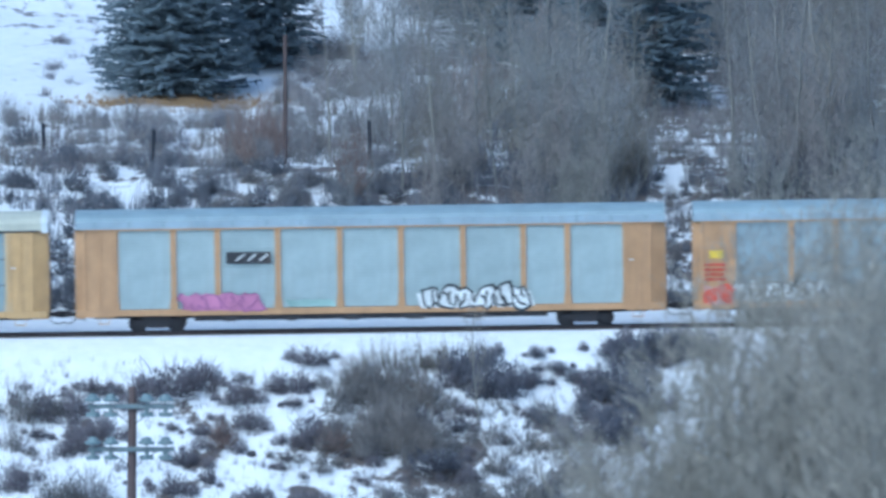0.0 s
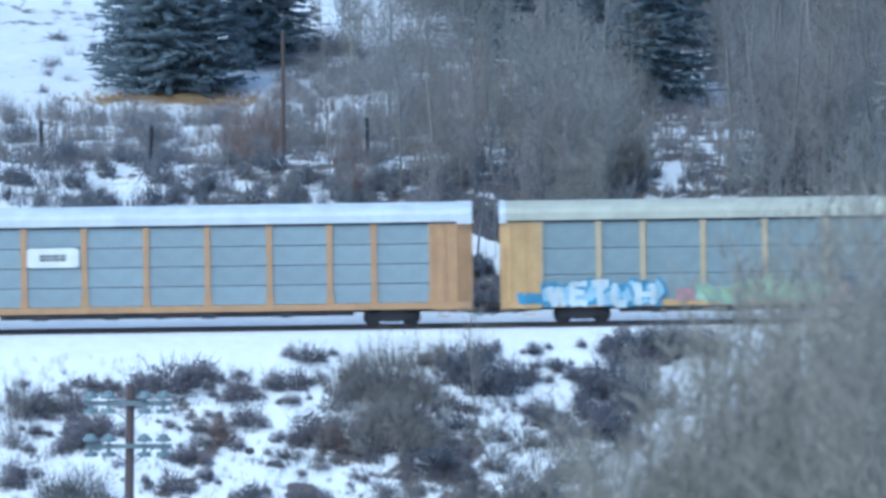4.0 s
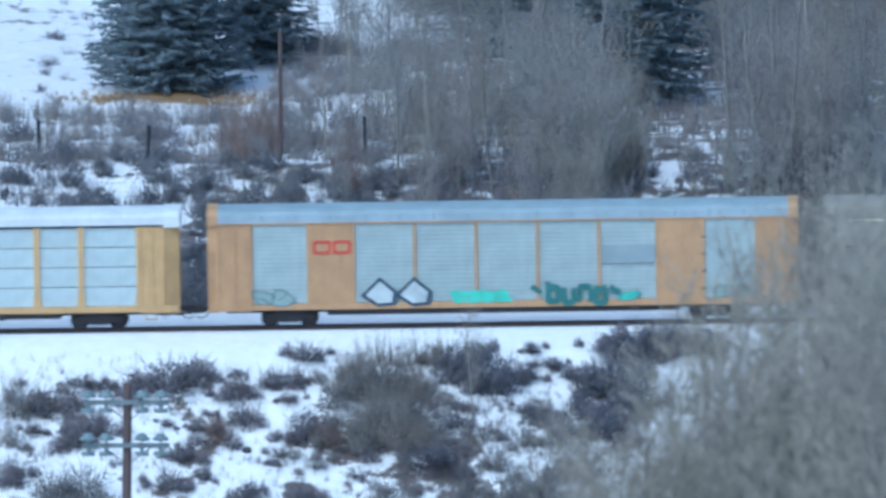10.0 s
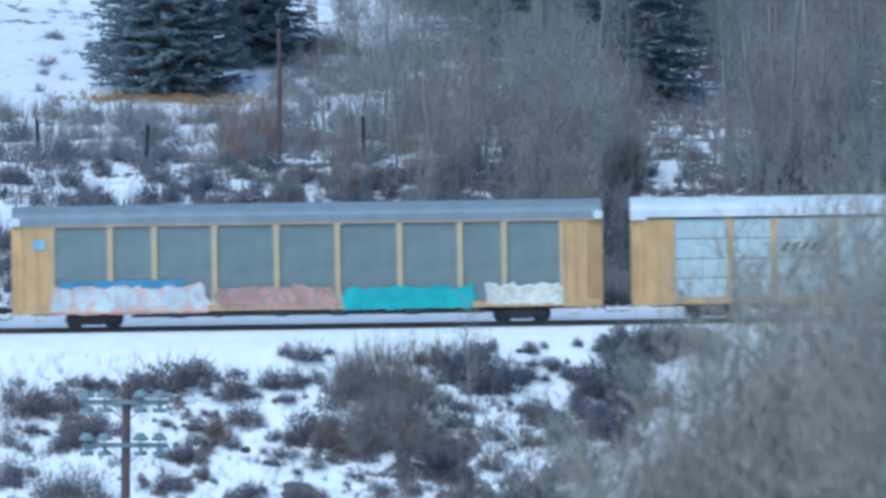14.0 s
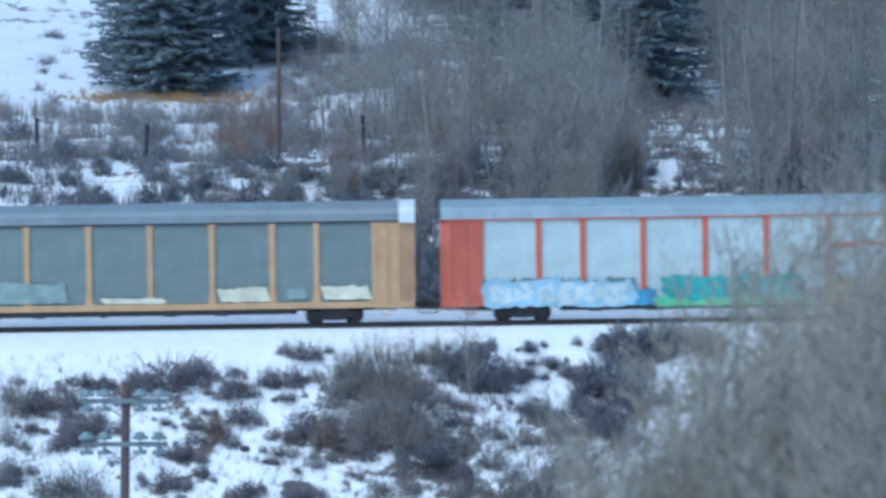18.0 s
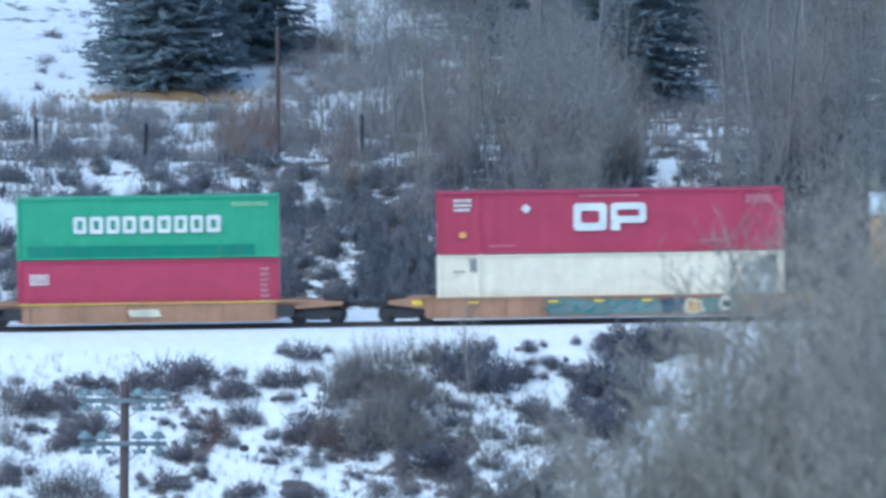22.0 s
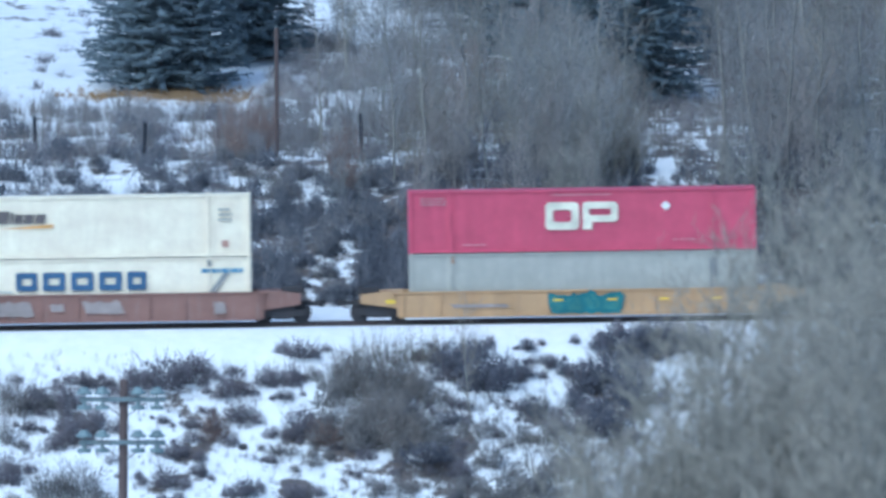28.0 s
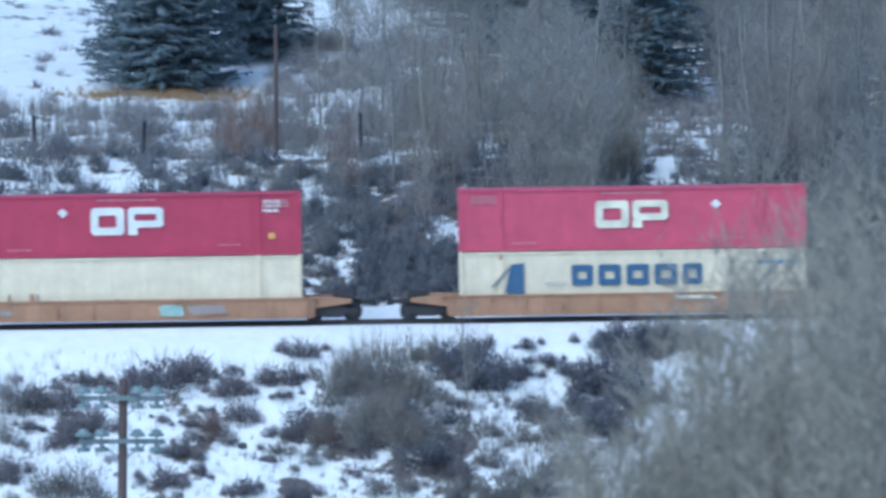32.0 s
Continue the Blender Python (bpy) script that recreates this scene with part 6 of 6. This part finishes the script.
for x, d, k in ((1.53, 13.1, 0.8), (4.14, 11.3, 0.6)):
    plant_single("alder_tree", zip(("trunk", "crown"), DARK_TREE), "thin dark bare alder beside the snowy path", "tree", "bare trees behind the railway", sized(x, d, k, 90.0 * k))
SPRUCES = [spruce_meshes(500 + i, 15.0, 2.6) for i in range(2)]
for i, (x, d, s) in enumerate(((-15.5, 67.4, 1.0), (-14.3, 65.6, 1.05), (-12.7, 66.4, 1.0), (-10.2, 76.0, 1.0), (-8.9, 77.0, 0.82), (10.6, 57.0, 1.1), (8.6, 63.0, 1.05), (4.9, 76.0, 1.0), (2.9, 80.0, 0.95), (0.6, 95.0, 1.0), (6.9, 84.0, 1.05))):
    tr, cr = SPRUCES[i % 2]
    plant_single("spruce_tree", (("trunk", tr), ("crown", cr)), "dark blue-green spruce above a snowy terrace", "tree", "spruces on the hillside", sized(x, d, s, 70.0 * i))


# ---- the thicket close to the viewer ----
def thicket_meshes(seed, height, shoots, spread, start=4, scale=1.0, mat=TWIG_VEIL, fork=(4, 6), fine=2):
    rng, stems, out = random.Random(seed), [], []
    for _ in range(shoots):
        ang = rng.uniform(0, math.tau)
        u = Vector((math.cos(ang) * rng.uniform(0, spread), math.sin(ang) * rng.uniform(0, spread), 1))
        h = height * (1 - 0.38 * rng.random() ** 1.5)
        for i, (q, w, r) in enumerate(branch(rng, stems, (rng.gauss(0, 0.30 * scale), rng.gauss(0, 0.5 * scale), -0.2), u, h, 0.009 * scale, 9, 0.06, 0.03, 0.25)):
            if i < start:
                continue
            for _k in range(rng.randint(*fork)):
                for q2, u2, r2 in branch(rng, out, q - w * rng.uniform(0, h / 9), tilt_from(rng, w, 0.3, 1.1), rng.uniform(0.2, 0.5) * scale, (0.0062 if scale > 1 else 0.0080) * scale, 2, 0.2, 0.03):
                    for _j in range(fine):
                        branch(rng, out, q2, tilt_from(rng, u2, 0.3, 1.2), rng.uniform(0.08, 0.22) * scale, 0.0055 * scale, 1, 0.1)
    return rods("stems", stems, mat), rods("twigs", out, mat)


NEAR = [(1.5, -481, 4.15), (1.7, -479, 4.4), (1.95, -481, 4.45), (2.3, -480, 4.9), (2.65, -479, 5.35), (2.95, -481, 5.9), (3.25, -480, 6.3), (3.55, -478, 6.6), (3.9, -481, 6.65), (4.2, -479, 6.9), (3.7, -484, 6.3), (4.4, -486, 6.7), (4.6, -480, 7.0), (5.1, -480, 7.1), (2.1, -476, 4.7), (2.75, -476, 5.55), (3.35, -475, 6.3), (4.0, -476, 6.8)]
for i, (x, d, h) in enumerate(NEAR):
    st, tw = thicket_meshes(900 + i, h, 36 + 2 * (i % 6), 0.10, 3, 1.0, TWIG_VEIL, (4, 6), 1)
    plant_single("willow_thicket", (("stem_base", st), ("twig_crown", tw)), "dense leafless grey-brown willow thicket, close by", "bush", "thicket in front of the railway", slope_pose(x, d))

# saplings crowd the hillside behind the line
SAPLINGS = [thicket_meshes(950 + i, 4.6, 13, 0.16, 2, 2.0, (TWIG_HILL, TWIG_OLIVE, TWIG_TAN)[i], (2, 3), 1) for i in range(3)]
for _ in range(168):
    x = plant_rng.triangular(-6.5, 23, 14) if _ < 96 else plant_rng.uniform(13, 26) if _ < 144 else plant_rng.uniform(-0.5, 5) if _ < 156 else plant_rng.uniform(-5.2, -1.2)
    d = plant_rng.uniform(21, 62) if _ < 52 else plant_rng.uniform(11, 22) if _ < 78 else plant_rng.uniform(25, 60) if 130 <= _ < 144 or _ >= 164 else plant_rng.uniform(64, 105)
    st, tw = SAPLINGS[_ % 3]
    if 9.3 < x < 14.4 and d < 60:
        x += 5.5 if x > 12.3 else -5.0
    if 7.0 < x < 12.6 and d > 58 or 2.0 < x < 6.5 and d > 58 and _ % 3:
        x = plant_rng.uniform(13.5, 26)
    plant_single("sapling_clump", (("stem_base", st), ("twig_crown", tw)), "leafless grey-brown sapling clump on the hillside", "bush", "saplings behind the railway", sized(x, d, plant_rng.uniform(0.6, 0.95) if 7.5 < x < 13 and d < 52 else plant_rng.uniform(0.7, 1.35), plant_rng.uniform(0, 360)))


# ---- poles and posts ----
def telegraph_pole():
    p = thing("telegraph_pole", "old wooden telegraph pole with two crossarms of glass insulators", "pole", m=slope_pose(-7.31, -300))
    bm = bmesh.new()
    top = 9.34
    ring = [(math.cos(i * math.tau / 12), math.sin(i * math.tau / 12)) for i in range(12)]
    lo = [bm.verts.new((a * 0.15 - 0.1, b * 0.15, -0.5)) for a, b in ring]
    hi = [bm.verts.new((a * 0.095, b * 0.095, top)) for a, b in ring]
    tip = bm.verts.new((0, 0, top + 0.06))
    for i in range(12):
        bm.faces.new((lo[i], lo[(i + 1) % 12], hi[(i + 1) % 12], hi[i]))
        bm.faces.new((hi[i], hi[(i + 1) % 12], tip))
    part("shaft", bm, WOOD, p)
    for z in (top - 0.42, top - 1.42):
        arm = boxes("crossarm", GREYWOOD, p, [(-1.03, 0.97, -0.17, -0.08, z - 0.055, z + 0.055)], bevel=0.01)
        for x in (-0.92, -0.50, 0.33, 0.77):
            bm = bmesh.new()
            disc(bm, x, -0.125, z + 0.10, 0.018, 0.06, "z", 8)
            prof = [(0.04, 0.10), (0.185, 0.12), (0.19, 0.17), (0.12, 0.21), (0.105, 0.26), (0.05, 0.29), (0.0, 0.295)]
            prev = None
            for r, h in prof:
                rg = [bm.verts.new((x + r * math.cos(i * math.tau / 12), -0.125 + r * math.sin(i * math.tau / 12), z + h)) for i in range(12)]
                if prev:
                    for i in range(12):
                        bm.faces.new((prev[i], prev[(i + 1) % 12], rg[(i + 1) % 12], rg[i]))
                prev = rg
            part("insulator", bm, GLASS_INS, arm, "pale aqua glass insulator")
            bm = bmesh.new()
            disc(bm, x, -0.125, z - 0.19, 0.16, 0.045, "z", 12)
            disc(bm, x, -0.125, z - 0.10, 0.05, 0.05, "z", 8)
            part("lower_insulator", bm, GLASS_INS, arm, "pale aqua hanging insulator")
        for s in (-1, 1):
            bm = bmesh.new()
            prism(bm, [(s * 0.55, z - 0.03), (s * 0.59, z - 0.03), (s * 0.08, z - 0.40), (s * 0.04, z - 0.40)], -0.11, -0.09, "y")
            part("brace", bm, IRON, p)


telegraph_pole()


def back_pole():
    p = thing("utility_pole", "thin brown wooden utility pole on the terrace edge", "pole", m=slope_pose(-7.87, 27.7))
    bm = bmesh.new()
    disc(bm, 0, 0, 2.9, 0.10, 3.4, "z", 10)
    part("shaft", bm, WOOD, p)
    bm = bmesh.new()
    disc(bm, 0, 0, 6.36, 0.045, 0.07, "z", 8)
    part("pole_cap", bm, GREYWOOD, p)


back_pole()
for x, d, h in ((-14.3, 27.6, 1.95), (-3.74, 27.0, 2.15), (-19.83, 35.8, 1.5)):
    bm = bmesh.new()
    ring = [(math.cos(i * math.tau / 8) * 0.10, math.sin(i * math.tau / 8) * 0.10) for i in range(8)]
    prism(bm, ring, -0.3, h, "z")
    ob = new("fence_post", finish("fence_post", bm, POST, 0.015))
    ob.matrix_basis = slope_pose(x, d) @ pose(0, 0, 0, 0, plant_rng.uniform(-3, 3), 0)
    tagged(ob, "dark weathered wooden fence post in snow", "fence post", "fence posts on the terrace")

# a dark stone on the snow bank
bm = bmesh.new()
bmesh.ops.create_icosphere(bm, subdivisions=2, radius=0.24)
for v in bm.verts:
    v.co *= 1 + 0.25 * noise.noise(v.co * 6)
    v.co.z *= 0.7
ob = new("boulder", finish("boulder", bm, ROCK))
ob.matrix_basis = slope_pose(-8.93, -9.4, 0.06)
tagged(ob, "dark rounded stone lying on the snowy bank", "stone")


# ---- grass and weeds ----
def tufts(name, mat, places, label, lo, hi, blades=9, rad=0.006):
    rng, out = random.Random(name), []
    for x, d in places:
        z = float(ground_z(x, d))
        for _ in range(blades):
            ang, lean = rng.uniform(0, math.tau), abs(rng.gauss(0, 0.24))
            ln = rng.uniform(lo, hi)
            p = (x + rng.gauss(0, 0.08), d + rng.gauss(0, 0.08), z - 0.04)
            q = (p[0] + math.cos(ang) * math.sin(lean) * ln, p[1] + math.sin(ang) * math.sin(lean) * ln, p[2] + math.cos(lean) * ln)
            out.append((*p, *q, rad * 1.3, 0.0))
    return tagged(new(name, rods(name, out, mat)), label, "grass", kind="stuff")


g = random.Random(77)
tufts("dry_grass", STRAW, [(g.gauss(-13.8, 2.3), g.gauss(64.0, 1.3)) for _ in range(1300)], "dry straw grass at the foot of the spruces", 0.08, 0.35, 9, 0.012)
tufts("weeds", TWIG_GREY, [(x, d) for x, d in ((g.uniform(-24, 24), g.uniform(25, 58)) for _ in range(4200)) if uneven(x, d, 9.0) > g.uniform(-0.3, 0.35)], "brown weeds standing in the terrace snow", 0.4, 1.2, 7, 0.011)
tufts("pale_weeds", TWIG_DOVE, [(g.uniform(-2, 9), g.uniform(-13.5, -7.0)) for _ in range(800)], "thin grey weeds over the bank snow", 0.2, 0.7, 8, 0.008)
tufts("track_weeds", TWIG_DOVE, [(g.uniform(-21, -13), g.uniform(-5.4, -3.7)) for _ in range(46)], "thin grey stalks in the snow beside the track", 0.15, 0.5, 6, 0.006)
tufts("bank_weeds", TWIG_DARK, [(g.uniform(-21, 15), g.uniform(-14, -4.4)) for _ in range(1100)], "dark weeds on the snow bank", 0.15, 0.5, 7, 0.007)
tufts("slope_weeds", TWIG_SLATE, [(x, d) for x, d in ((g.uniform(-24, 24), g.uniform(8.5, 25)) for _ in range(4200)) if (d > 16.8 or abs(x - (17.9 - d) * 0.71) > 1.3) and uneven(x, d, 2.0) > g.uniform(-0.35, 0.4)], "dark stalks and suckers on the slope behind the track", 0.5, 1.7, 5, 0.013)


# ---- the train rolls by ----
LINE = [(0, 0.0), (2, 24.284), (4, 48.547), (6, 72.795), (8, 97.036), (10, 121.276), (12, 145.522), (14, 169.782), (16, 194.063), (18, 218.371),
        (20, 242.713), (22, 267.096), (24, 291.528), (26, 316.015), (28, 340.565), (30, 365.184), (32, 389.879)]


def motions():
    up = Vector((-GRADE, 0, 1)).normalized()
    for ob, x0, z in TRAIN:
        rows = []
        for t, s in LINE:
            x = x0 + s
            rows.append((t, pose(x + up.x * z, TRACK_Y, RAIL_Z + GRADE * x + up.z * z, 0, -math.degrees(math.atan(GRADE)), 0)))
        walk(ob, rows)
    # the wheels roll: one turning for all wheelsets, as all have the same radius and speed
    turn, steps = [], np.interp(np.arange(0, 961) / 30, [t for t, s in LINE], [s for t, s in LINE])
    for k, s in enumerate(steps):
        turn.append((k / 30, pose(0, 0, 0, 0, math.degrees(s / WHEEL_RADIUS) % 360, 0)))
    walk(WHEELSETS[0], turn)
    lead = WHEELSETS[0].animation_data
    for w in WHEELSETS[1:]:
        w.rotation_mode = "QUATERNION"
        w.animation_data_create().action = lead.action
        w.animation_data.action_slot = lead.action_slot


motions()
